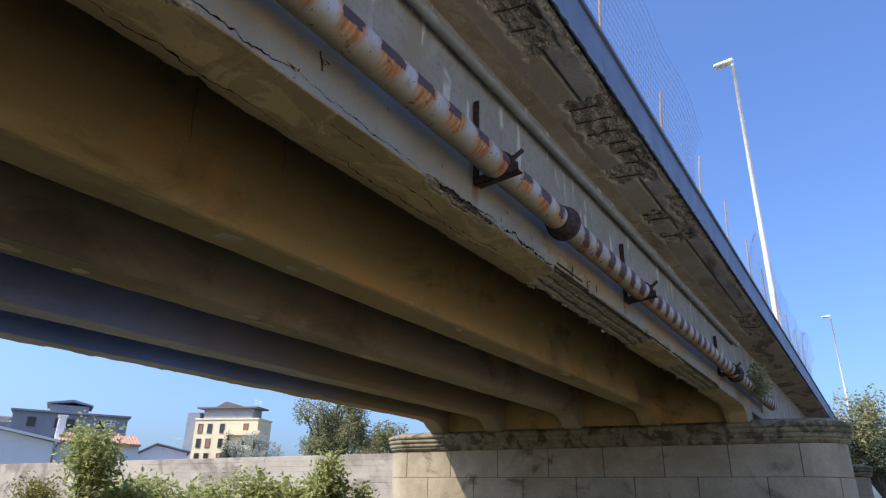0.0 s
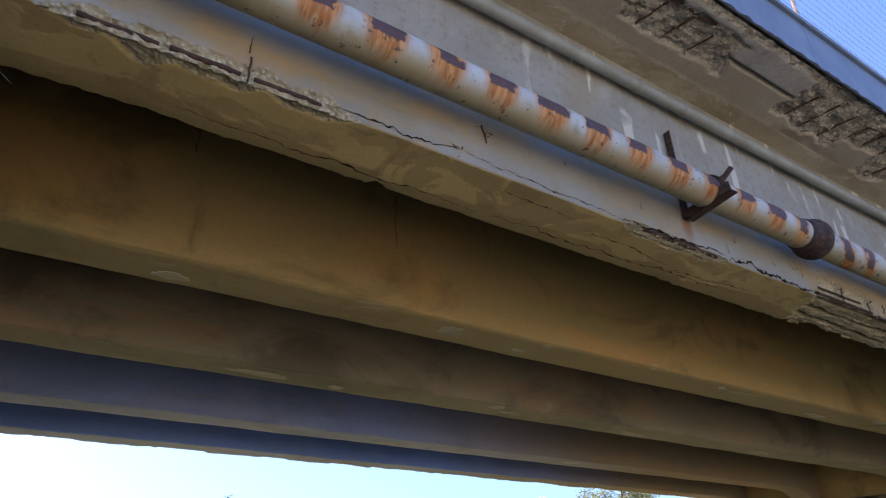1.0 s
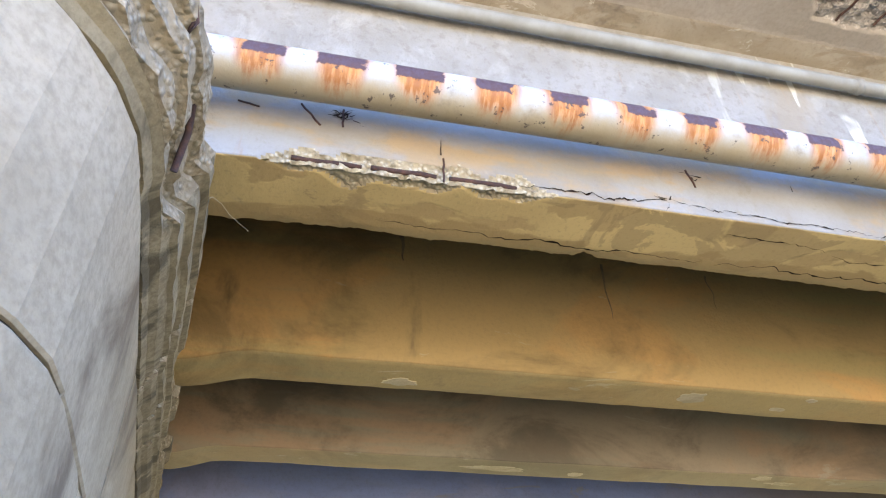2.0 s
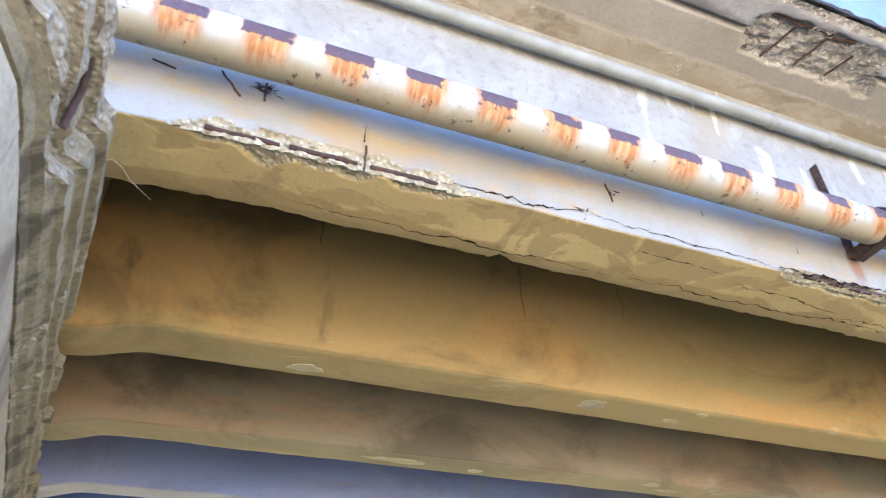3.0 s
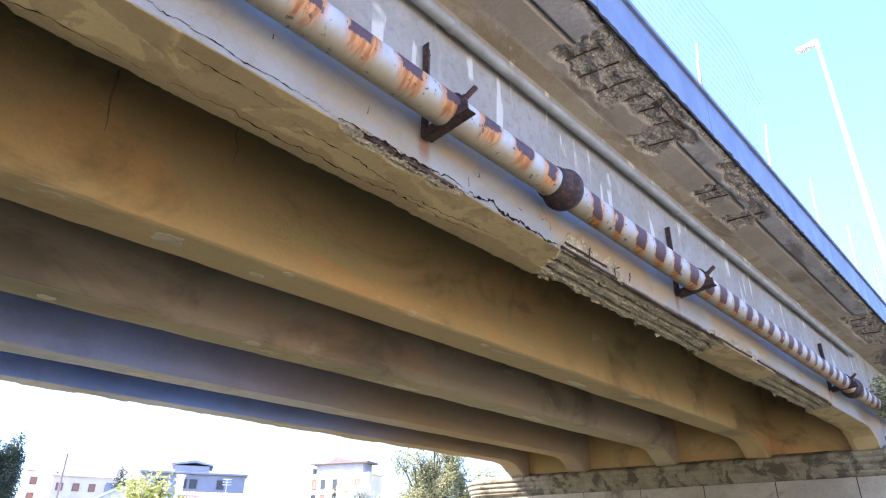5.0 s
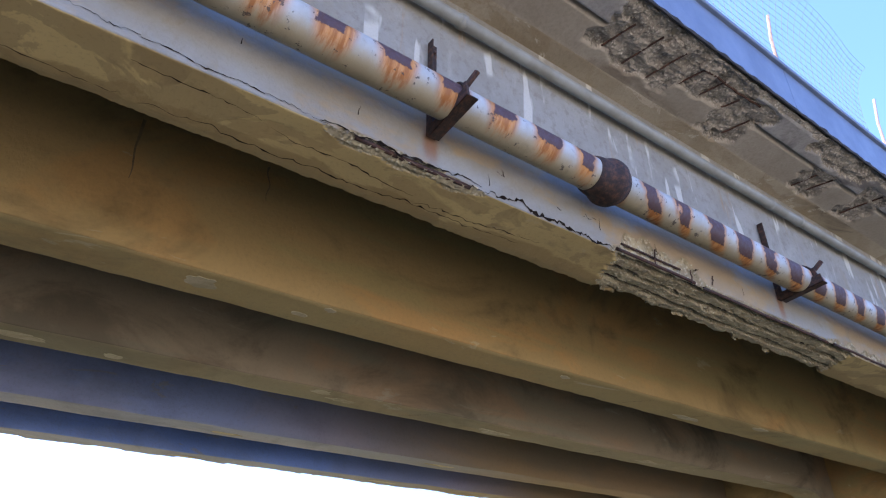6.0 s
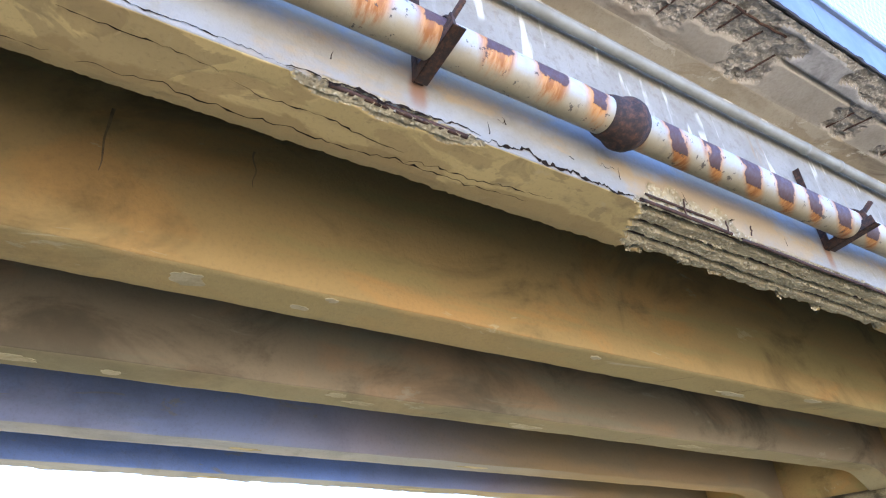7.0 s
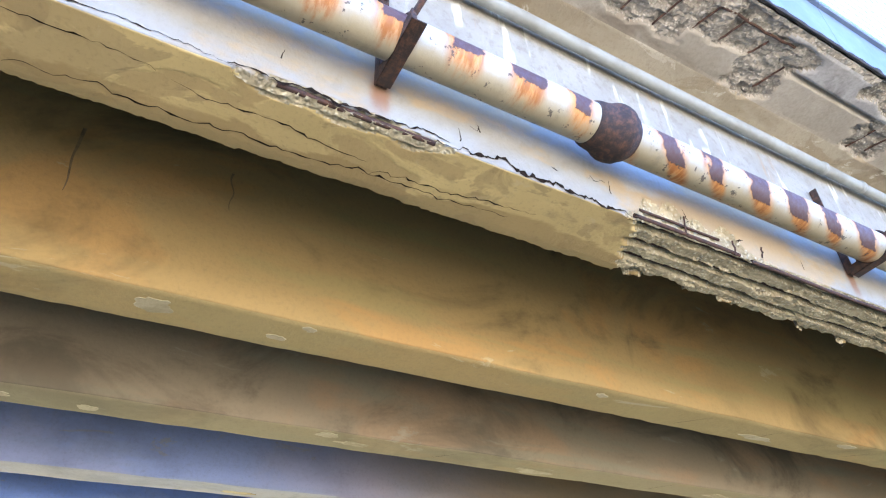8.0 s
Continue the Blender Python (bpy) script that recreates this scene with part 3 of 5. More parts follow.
def inner_girder(i):
    xo = BEAM_X[i]
    root = thing("girder", "brown stained concrete girder under the deck" if i < 3 else "weathered concrete girder under the deck, blue lens glare in its colour", "girder", "bridge girders")
    bm = bmesh.new()
    ys = np.arange(-6.0, 15.75, 0.08)
    prof = [(0, z) for z in np.linspace(SLAB_Z, SOFFIT + 0.012, 9)] + [(-0.012, SOFFIT)] + [(x, SOFFIT) for x in np.linspace(-0.012, -BEAM_W + 0.015, 7)[1:]] + [(-BEAM_W, SOFFIT + 0.015), (-BEAM_W, SLAB_Z)]
    rows = []
    for y in ys:
        low = soffit_z(xo, y) - SOFFIT
        row = []
        for x, z in prof:
            lower = z < SOFFIT + 0.2
            p = Vector((xo + x + 0.010 * nz(i, y, z, 0.9), y, z + (low if lower else 0) + (0.008 * nz(i * 3, y, x, 1.7) if lower else 0)))
            if x < -BEAM_W + 0.03 and lower:
                p.x += (0.014 if i < 4 else 0.05) * nz(i, y, 9, 6.0)
                p.z += 0.0 if i < 4 else 0.05 * max(0.0, nz(7, y, 2, 2.6) + 0.4 * nz(7, y, 2, 11))
            row.append(bm.verts.new(p))
        rows.append(row)
    for a, b in zip(rows, rows[1:]):
        for k in range(len(prof) - 1):
            f = bm.faces.new((a[k], a[k + 1], b[k + 1], b[k]))
            f.smooth = True
            # Index 2, the girder's back, carries the bay shade in its colour.
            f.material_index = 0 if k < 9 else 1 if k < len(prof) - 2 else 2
    part("body", bm, [(M_BEAM, M_BEAM_LOW, M_SHADE_JOINT), (M_BEAM_DULL, M_BEAM_DULL_LOW, M_SHADE_JOINT), (M_BEAM_GLARE, M_BEAM_GLARE_LOW, M_SHADE_JOINT), (M_BEAM_GLARE_BLUE, M_BEAM_GLARE_LOW, M_SHADE_JOINT)][i - 1], root)
    spots = {1: [(-0.20, 3.50, 0.085, 0.12), (-0.27, 4.26, 0.03, 0.07), (-0.08, 4.42, 0.03, 0.04), (-0.30, 9.0, 0.05, 0.2), (-0.10, 10.1, 0.05, 0.12), (-0.30, 1.3, 0.05, 0.12), (-0.12, 6.9, 0.03, 0.06)],
             2: [(-0.24, 2.5, 0.06, 0.30), (-0.28, 3.3, 0.05, 0.08), (-0.12, 5.25, 0.06, 0.09), (-0.24, 5.55, 0.05, 0.16), (-0.3, 7.6, 0.06, 0.22), (-0.25, 10.5, 0.07, 0.3)]}.get(i, [(-0.28, 5.0, 0.05, 0.2), (-0.2, 8.2, 0.05, 0.25)])
    for k, (dx, y, rx, ry) in enumerate(spots):
        bb = bmesh.new()
        ring = []
        for q in range(30):
            a = 2 * math.pi * q / 30
            r = 1 + 0.55 * nz(math.cos(a), math.sin(a), k + 10 * i, 1.6) + 0.22 * nz(math.cos(a), math.sin(a), k + 5 * i, 6.0)
            px, py = max(-BEAM_W + 0.02, min(-0.02, dx + rx * r * math.cos(a))), y + ry * r * math.sin(a)
            ring.append(bb.verts.new((xo + px, py, soffit_z(xo, py) + 0.008 * nz(i * 3, py, px, 1.7) - 0.0035 - 0.0004 * (k % 7))))
        low = bmesh.ops.extrude_face_region(bb, geom=[bb.faces.new(ring)])["geom"]
        bmesh.ops.translate(bb, vec=(0, 0, 0.03), verts=[v for v in low if isinstance(v, bmesh.types.BMVert)])
        part("lime_patch", bb, M_LIME, root, "pale flaked lime patch")
    for y0, x0, y1, x1 in {1: [(7.9, -0.36, 8.15, -0.08), (8.9, -0.34, 9.1, -0.06), (10.4, -0.32, 10.6, -0.1)], 2: [(6.4, -0.3, 6.6, -0.1), (9.3, -0.35, 9.5, -0.08)]}.get(i, []):
        bb = bmesh.new()
        prev = None
        for q in range(9):
            f = q / 8
            px, py, w = x0 + (x1 - x0) * f, y0 + (y1 - y0) * f + 0.012 * nz(q, y0, i, 0.6), 0.003 * math.sin(math.pi * (0.1 + 0.8 * f))
            z = soffit_z(xo, py) + 0.008 * nz(i * 3, py, px, 1.7) - 0.006
            cur = [bb.verts.new((xo + px, py - w, z)), bb.verts.new((xo + px, py + w, z))]
            if prev:
                bb.faces.new((prev[0], prev[1], cur[1], cur[0]))
            prev = cur
        part("crack", bb, M_CRACK, root, "dark open crack")
    for y, z0, z1, w in {1: [(1.24, 4.26, 4.54, 0.022), (2.84, 3.94, 4.44, 0.013), (3.76, 4.13, 4.44, 0.009)]}.get(i, []):
        bb = bmesh.new()
        prev = None
        for q in range(13):
            f = q / 12
            z = z1 + (z0 - z1) * f
            wide, py = w * (1.0 - 0.75 * f) * (0.7 + 0.6 * abs(nz(q, y, 3, 0.8))), y + 0.025 * nz(f * 3, y, 1) + 0.02 * f
            px = xo + 0.010 * nz(i, py, z, 0.9) + 0.006
            cur = [bb.verts.new((px, py - wide, z)), bb.verts.new((px, py + wide, z))]
            if prev:
                bb.faces.new((prev[0], prev[1], cur[1], cur[0]))
            prev = cur
        part("drip_stain", bb, M_DRIP, root, "faint rusty drip stain")
    return root


for i in range(1, 5):
    inner_girder(i)

# ---- deck ----
# broken-out patches of the overhang: from y, to y, inner and outer limit in x
PATCHES = [(3.36, 4.40, 0.30, 0.61), (5.15, 6.02, 0.265, 0.72), (5.94, 6.62, 0.385, 0.68), (6.50, 6.92, 0.17, 0.62), (7.50, 8.40, 0.54, 0.72), (7.78, 8.18, 0.16, 0.47), (8.55, 8.92, 0.20, 0.60), (13.1, 14.9, 0.25, 0.70)]
# bare cross bars: y, from x, to x
CROSS_BARS = [(3.55, 0.30, 0.56), (3.80, 0.33, 0.60), (4.05, 0.34, 0.52), (5.29, 0.30, 0.56), (5.53, 0.27, 0.60), (5.78, 0.28, 0.60), (6.02, 0.37, 0.58), (6.245, 0.40, 0.60), (6.50, 0.42, 0.55), (6.77, 0.24, 0.46), (7.92, 0.15, 0.46), (8.10, 0.22, 0.44), (8.74, 0.21, 0.58), (13.4, 0.3, 0.6), (13.8, 0.3, 0.6), (14.3, 0.3, 0.6)]


def deck():
    root = thing("deck_slab", "concrete bridge deck slab with a spalled overhanging edge", "bridge deck", kind="structure")
    bm = bmesh.new()
    box(bm, (-8.3, -30, SLAB_Z + 0.07), (0.70, 62, DECK_Z))
    box(bm, (-BEAM_W + 0.02, -30, SLAB_Z), (0.70, -1.0, SLAB_Z + 0.07))
    box(bm, (-BEAM_W + 0.02, 15.0, SLAB_Z), (0.70, 62, SLAB_Z + 0.07))
    part("slab", bm, M_SLAB, root)
    # Underside between girders, painted dark to deepen the shade of the bays.
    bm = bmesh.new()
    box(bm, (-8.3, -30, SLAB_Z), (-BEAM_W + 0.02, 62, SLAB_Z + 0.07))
    part("bay_underside", bm, M_SHADE_JOINT, root, "slab underside between girders, bay shade in its colour")
    bm = bmesh.new()
    ys = np.concatenate([np.arange(-1.0, 2.6, 0.05), np.arange(2.6, 9.2, 0.016), np.arange(9.2, 14.99, 0.04), [15.0]])
    xs = np.linspace(-0.01, 0.715, 52)
    rows, rubs = [], []
    for y in ys:
        row, rub_row = [], []
        for x in xs:
            loss = 0.0
            for a, b, x_in, x_out in PATCHES:
                if a - 0.3 < y < b + 0.3:
                    inner = x_in + 0.05 * nz(a, y, 2, 4.0) + 0.03 * nz(a, y, 6, 11) + 0.015 * nz(a, y, 6, 30)
                    outer = x_out + 0.03 * nz(b, y, 3, 6)
                    along = in_span(y + 0.12 * nz(x, a, 3, 5) + 0.06 * nz(x, y, 5, 13), [(a, b)], 0.025)
                    loss = max(loss, along * step(x, inner - 0.012, inner + 0.012) * (1 - step(x, outer - 0.015, outer + 0.015)))
            rim = step(x + 0.03 * nz(1, y, 7, 6), 0.655, 0.685)
            z = SLAB_Z + 0.003 * nz(x, y, 0, 6) + 0.005 * step(x, 0.155, 0.17)
            if 0.435 < x < 0.465 and loss < 0.3:
                z += 0.045
            block = noise.cell(Vector((x * 16 + 0.6 * nz(x, y, 2, 8), y * 11 + 0.6 * nz(x, y, 4, 8), 1)))
            z += loss * (0.034 + 0.020 * block + 0.022 * nz(x, y, 1, 12) + 0.014 * nz(x, y, 2, 38))
            z += rim * (0.012 + 0.018 * nz(x, y, 3, 16) + 0.010 * nz(x, y, 3, 50))
            row.append(bm.verts.new((x, y, z)))
            rub_row.append(max(loss, rim))
        rows.append(row), rubs.append(rub_row)
    for i in range(len(rows) - 1):
        for k in range(len(xs) - 1):
            f = bm.faces.new((rows[i][k], rows[i + 1][k], rows[i + 1][k + 1], rows[i][k + 1]))
            f.material_index = 1 if rubs[i][k] + rubs[i + 1][k + 1] > 0.8 else 2 if xs[k] > 0.462 else 3 if xs[k] > 0.16 else 0
            f.smooth = f.material_index != 1
    part("overhang_underside", bm, [M_OVERHANG, M_RUBBLE_DARK, M_EDGE, M_BAND], root, "damp stained underside with broken patches")
    for y, x0, x1 in CROSS_BARS:
        bb = bmesh.new()
        tube(bb, [(x0 + (x1 - x0) * k / 5, y + 0.05 * (k / 5 - 0.5) + 0.008 * nz(y, k, 2), SLAB_Z + 0.028 + 0.010 * nz(y, k, 8)) for k in range(6)], 0.0075, 6)
        part("rebar", bb, M_REBAR, root, "bare rusted reinforcing bar", True)
    for y0, y1, x in ((3.3, 4.0, 0.585), (6.05, 6.72, 0.585)):
        bb = bmesh.new()
        tube(bb, [(x + 0.02 * nz(k, y0, 1, 0.6), y0 + (y1 - y0) * k / 12, SLAB_Z + 0.028 + 0.008 * nz(k, y0, 3, 0.7)) for k in range(13)], 0.010, 6)
        part("rebar", bb, M_REBAR, root, "bare rusted reinforcing bar", True)
    return root


def mat_overhang():
    """Tan slab underside: damp brown clouds, crisp peeled layers and white lime crusts."""
    n = Nodes("peeling tan slab underside")
    flow = n.at((1.2, 0.7, 1))
    tone = n.mix(n.ramp(n.noise(1.4, 5, 0.6, flow, 0.5), 0.4, 0.62), (0.42, 0.365, 0.285), (0.33, 0.275, 0.20))
    tone = n.mix(n.ramp(n.noise(2.2, 6, 0.62, flow, 0.9), 0.55, 0.60, 0, 0.5), tone, (0.27, 0.205, 0.13))
    tone = n.mix(n.ramp(n.noise(1.1, 5, 0.65, flow, 0.8), 0.56, 0.68, 0, 0.85), tone, (0.12, 0.095, 0.075))
    tone = n.mix(n.ramp(n.noise(4.2, 6, 0.68, flow, 0.7), 0.605, 0.63, 0, 0.75), tone, (0.56, 0.51, 0.43))
    fine = n.noise(38, 5, 0.7)
    tone = n.mix(n.ramp(fine, 0.48, 0.8, 0, 0.5), tone, (0.19, 0.145, 0.10))
    return n.done(tone, 0.94, n.calc("ADD", n.calc("MULTIPLY", fine, 0.5), n.noise(5, 6, 0.6)), 0.014, 0.8)


M_OVERHANG = mat_overhang()
M_EDGE = mat_concrete("grey edge beam concrete", (0.40, 0.385, 0.38), (0.30, 0.285, 0.28), (0.16, 0.145, 0.14), 0.50, 0.60, 2.2, 0, 0.4)
M_BAND = mat_concrete("grey-brown slab concrete", (0.40, 0.355, 0.30), (0.33, 0.285, 0.23), (0.22, 0.18, 0.14), 0.52, 0.66, 1.4, 0, 0.3)
M_RUBBLE_DARK = mat_rubble("broken grey concrete", (0.37, 0.33, 0.28), (0.23, 0.20, 0.165), (0.47, 0.43, 0.38))
deck()

# end walls between the girders over the piers, and plain spans beyond
for name, at_y in (("end_wall_near", lambda x: near_edge(x) - 0.35), ("end_wall_far", lambda x: far_edge(x) + 0.35)):
    bm = bmesh.new()
    for i in range(4):
        x1, x0 = BEAM_X[i] - BEAM_W, BEAM_X[i + 1]
        y = at_y((x0 + x1) / 2)
        box(bm, (x0, y - 0.12, CAP_TOP), (x1, y + 0.12, SLAB_Z))
    ob = part(name, bm, M_BEAM)
    tagged(ob, "dark concrete diaphragm wall between girder ends", "wall", kind="structure")
for name, y0, y1 in (("next_span_girder", 15.78, 62.0), ("last_span_girder", -30.0, -6.02)):
    for i in range(5):
        bm = bmesh.new()
        box(bm, (BEAM_X[i] - BEAM_W, y0, SOFFIT - 0.02), (BEAM_X[i], y1, SLAB_Z), 0.01)
        g = part("girder", bm, M_FACE if i == 0 else M_BEAM)
        tagged(g, "plain concrete girder of the neighbouring span", "girder", "bridge girders")

# ---- fascia and kerb ----
fascia = thing("fascia", "blue-grey sheet fascia along the bridge edge with tar bead", "fascia")
bm = bmesh.new()
box(bm, (-0.25, -30, DECK_Z), (0.70, 62, DECK_Z + 0.12), 0.01)
part("kerb", bm, M_SLAB, fascia, "concrete kerb")
y = -9.0
while y < 60:
    bm = bmesh.new()
    box(bm, (0.722, y + 0.004, 4.90), (0.742, y + 1.996, 5.345), 0.004)
    box(bm, (0.702, y + 0.004, 5.33), (0.775, y + 1.996, 5.372), 0.006)
    part("fascia_panel", bm, M_FASCIA, fascia)
    y += 2.0
bm = bmesh.new()
rows = []
for k in range(900):
    y = -2 + k * 0.03
    r = 0.014 + 0.013 * nz(1, y, 0, 11)
    c = Vector((0.735, y, 4.893 + 0.010 * nz(3, y, 0, 7)))
    rows.append([bm.verts.new(c + Vector((r * math.cos(a), 0, r * math.sin(a)))) for a in (0, 1.26, 2.51, 3.77, 5.03)])
for a, b in zip(rows, rows[1:]):
    for k in range(5):
        bm.faces.new((a[k], a[(k + 1) % 5], b[(k + 1) % 5], b[k]))
part("tar_bead", bm, M_TAR, fascia, "ragged black tar bead")

# ---- pipe and conduit ----
PIPE_X, PIPE_Z, PIPE_R = 0.20, 3.76, 0.105


def water_pipe():
    root = thing("water_pipe", "white painted steel pipe with rust streaks hung on brackets", "pipe", at=Matrix.Translation((PIPE_X, 0, PIPE_Z)))
    bm = bmesh.new()
    tube(bm, [(0, -5 + k * 0.5, 0) for k in range(46)], PIPE_R, 40)
    part("pipe_body", bm, M_PIPE, root, "", True)
    for yc, half in ((5.2, 0.13), (12.95, 0.15)):
        bm = bmesh.new()
        tube(bm, [(0, yc - half + 2 * half * u, 0) for u in (0, 0.03, 0.10, 0.28, 0.40, 0.47, 0.55, 0.66, 0.76, 0.83, 0.92, 1.0)],
             [0.107, 0.116, 0.121, 0.127, 0.134, 0.146, 0.152, 0.152, 0.147, 0.134, 0.124, 0.108], 36)
        part("coupling", bm, M_IRON, root, "dark rusted coupling sleeve", True)
    return root


water_pipe()


def pipe_bracket(y):
    root = thing("pipe_bracket", "dark rusted angle-iron bracket clamped round the pipe", "bracket", "brackets along the pipe", at=Matrix.Translation((0, y, 0)))
    bm = bmesh.new()
    box(bm, (0.004, -0.03, 3.66), (0.012, 0.03, 4.365), 0.002)
    box(bm, (0.012, -0.03, 3.66), (0.055, -0.022, 4.365), 0.002)
    part("upright", bm, M_IRON, root)
    bm = bmesh.new()
    m = Matrix.Translation((0.03, 0, 3.672)) @ Matrix.Rotation(-0.10, 4, "Y")
    box(bm, (0, -0.035, -0.035), (0.345, -0.027, 0.035), 0.002, m)
    box(bm, (0, -0.035, -0.035), (0.345, 0.035, -0.027), 0.002, m)
    part("arm", bm, M_IRON, root)
    bm = bmesh.new()
    c = Vector((PIPE_X, 0.0, PIPE_Z))
    tube(bm, [c + Vector(((PIPE_R + 0.008) * math.cos(a), 0, (PIPE_R + 0.008) * math.sin(a))) for a in np.linspace(-0.9, 3.6, 22)], 0.010, 6)
    box(bm, (-0.016, -0.012, -0.02), (0.016, 0.012, 0.12), 0.004, Matrix.Translation((PIPE_X + 0.10, 0.0, PIPE_Z + 0.02)) @ Matrix.Rotation(0.8, 4, "Y") @ Matrix.Rotation(-0.25, 4, "X"))
    box(bm, (-0.012, -0.010, 0.0), (0.012, 0.010, 0.13), 0.003, Matrix.Translation((PIPE_X + 0.135, 0.0, PIPE_Z - 0.07)) @ Matrix.Rotation(-0.15, 4, "Y"))
    part("clamp", bm, M_IRON, root, "bent clamp strap")
    for z in (4.30, 3.70):
        bm = bmesh.new()
        tube(bm, [(0.010, 0.008, z), (0.028, 0.008, z)], 0.012, 6)
        part("bolt", bm, M_IRON, root)


for y in (4.05, 7.43, 12.5):
    pipe_bracket(y)

conduit = thing("conduit", "thin grey conduit along the top of the girder face", "conduit", at=Matrix.Translation((0.075, 0, 4.62)))
bm = bmesh.new()
tube(bm, [(0.004 * nz(k, 0, 0), -5 + k * 0.5, 0.008 * nz(k, 3, 0)) for k in range(40)], 0.042, 20)
part("tube", bm, M_CONDUIT, conduit, "", True)
for y in (3.75, 4.22, 7.6, 8.07, 11.4, 11.9):
    bm = bmesh.new()
    tube(bm, [(0, y - 0.025, 0), (0, y - 0.02, 0), (0, y + 0.02, 0), (0, y + 0.025, 0)], [0.043, 0.051, 0.051, 0.043], 20)
    part("collar", bm, M_CONDUIT, conduit, "", True)

# ---- piers ----


def pier(cx, cy, turn, left, right, label, detail=False):
    """A stadium-plan pier: moulded cap on a shaft of coursed blocks. left, right: centres of the round ends, from cx."""
    root = thing("bridge_pier", label, "bridge pier", "bridge piers", at=Matrix.Translation((cx, cy, 0)) @ Matrix.Rotation(turn, 4, "Z"))

    def outline(r, arc=18, along=24):
        pts = [(left + (right - left) * k / along, -r) for k in range(along)]
        pts += [(right + r * math.sin(a), -r * math.cos(a)) for a in np.linspace(0, math.pi, arc)[:-1]]
        pts += [(right - (right - left) * k / along, r) for k in range(along)]
        pts += [(left - r * math.sin(a), r * math.cos(a)) for a in np.linspace(0, math.pi, arc)[:-1]]
        return pts

    bm = bmesh.new()
    top = [(0.0, CAP_TOP + 0.12), (0.70, CAP_TOP + 0.09), (0.90, CAP_TOP + 0.02)] if not detail else [(0.0, CAP_TOP + 0.10), (0.86, CAP_TOP + 0.03), (0.94, CAP_TOP)]
    prof = top + [(r, CAP_TOP - d) for r, d in ((0.975, 0.01), (0.974, 0.080), (0.950, 0.092), (0.934, 0.104), (0.950, 0.116), (0.950, 0.185), (0.926, 0.196), (0.910, 0.212), (0.924, 0.224),
                                               (0.922, 0.286), (0.900, 0.296), (0.884, 0.314), (0.898, 0.324), (0.880, 0.350), (0.850, 0.370), (0.835, 0.40), (0.6, 0.405))]
    fine = [prof[0], prof[1]]
    for (r0, z0), (r1, z1) in zip(prof[1:], prof[2:]):
        cuts = max(1, int(math.hypot(r1 - r0, z1 - z0) / (0.025 if detail else 0.06)))
        fine += [(r0 + (r1 - r0) * k / cuts, z0 + (z1 - z0) * k / cuts) for k in range(1, cuts + 1)]
    rings, broken = [], []
    for r, z in fine:
        ring, flags = [], []
        for x, y in outline(max(r, 0.01), 60 if detail else 18, 260 if detail else 24):
            k = 0.008 * nz(x + cx, y + cy, z, 2.0) + 0.004 * nz(x + cx, y, z, 11)
            lost = 0.0
            if detail and r > 0.8:
                edge = 4.10 + 0.22 * nz(x, z, 3, 4.0)
                lost = step(x, edge - 0.03, edge + 0.05) * step(z, CAP_TOP - 0.36, CAP_TOP - 0.30)
                for a, b, zlow in ((2.12, 2.70, CAP_TOP - 0.13), (1.2, 1.75, CAP_TOP - 0.20), (-0.4, 0.9, CAP_TOP - 0.15)):
                    lost = max(lost, in_span(x + 0.12 * nz(z, a, x, 3), [(a, b)], 0.04) * step(z + 0.05 * nz(x, a, 1, 6), zlow - 0.02, zlow + 0.02))
                for at_x, lean in ((3.28, 0.9), (2.82, 1.1), (1.95, -0.4)):
                    gap = abs(x - at_x - 0.05 * nz(z, at_x, 1, 9) - lean * (z - CAP_TOP))
                    lost = max(lost, 0.9 * (1 - step(gap, 0.008, 0.022)))
                k -= lost * (0.048 + 0.026 * nz(x, y, z, 6) + 0.018 * nz(x, y, z, 17) + 0.010 * nz(x, y, z, 45))
                k -= 0.022 * max(0.0, nz(x, y, z, 6) - 0.18) + 0.012 * max(0.0, nz(x, y, z, 19) - 0.2)
            q = Vector((x - max(left, min(right, x)), y, 0))
            q = q.normalized() * k if q.length > 1e-6 else Vector()
            ring.append(bm.verts.new((x + q.x, y + q.y, z + 0.4 * k)))
            flags.append(lost)
        rings.append(ring), broken.append(flags)
    for i, (a, b) in enumerate(zip(rings, rings[1:])):
        for k in range(len(a)):
            f = bm.faces.new((a[k], b[k], b[(k + 1) % len(a)], a[(k + 1) % len(a)]))
            f.material_index = 1 if broken[i][k] + broken[i + 1][k] > 0.7 else 0
            f.smooth = f.material_index == 0 and not detail
    part("cap", bm, [M_CAP, M_RUBBLE_TAN], root, "moulded cap stone with chipped mouldings")
    if detail:
        for pts in (((4.30, 0.885, 2.86), (4.36, 0.90, 2.97), (4.46, 0.895, 3.08)), ((4.66, 0.85, 2.95), (4.70, 0.88, 3.05), (4.72, 0.86, 3.12))):
            bb = bmesh.new()
            tube(bb, pts, 0.011, 6)
            part("rebar", bb, M_REBAR, root, "bare rusted reinforcing bar", True)
    bm = bmesh.new()
    lo, hi = [bm.verts.new((x, y, -0.3)) for x, y in outline(0.815)], [bm.verts.new((x, y, CAP_BOTTOM)) for x, y in outline(0.815)]
    for k in range(len(lo)):
        bm.faces.new((lo[k], lo[(k + 1) % len(lo)], hi[(k + 1) % len(lo)], hi[k]))
    bm.faces.new(hi)
    part("core", bm, M_SHADE_JOINT, root)
    # coursed blocks round the shaft
    r = 0.83
    straight, arc = right - left, math.pi * r
    total = 2 * straight + 2 * arc

    def at(s, rad):
        s %= total
        if s < straight:
            return (left + s, -rad)
        s -= straight
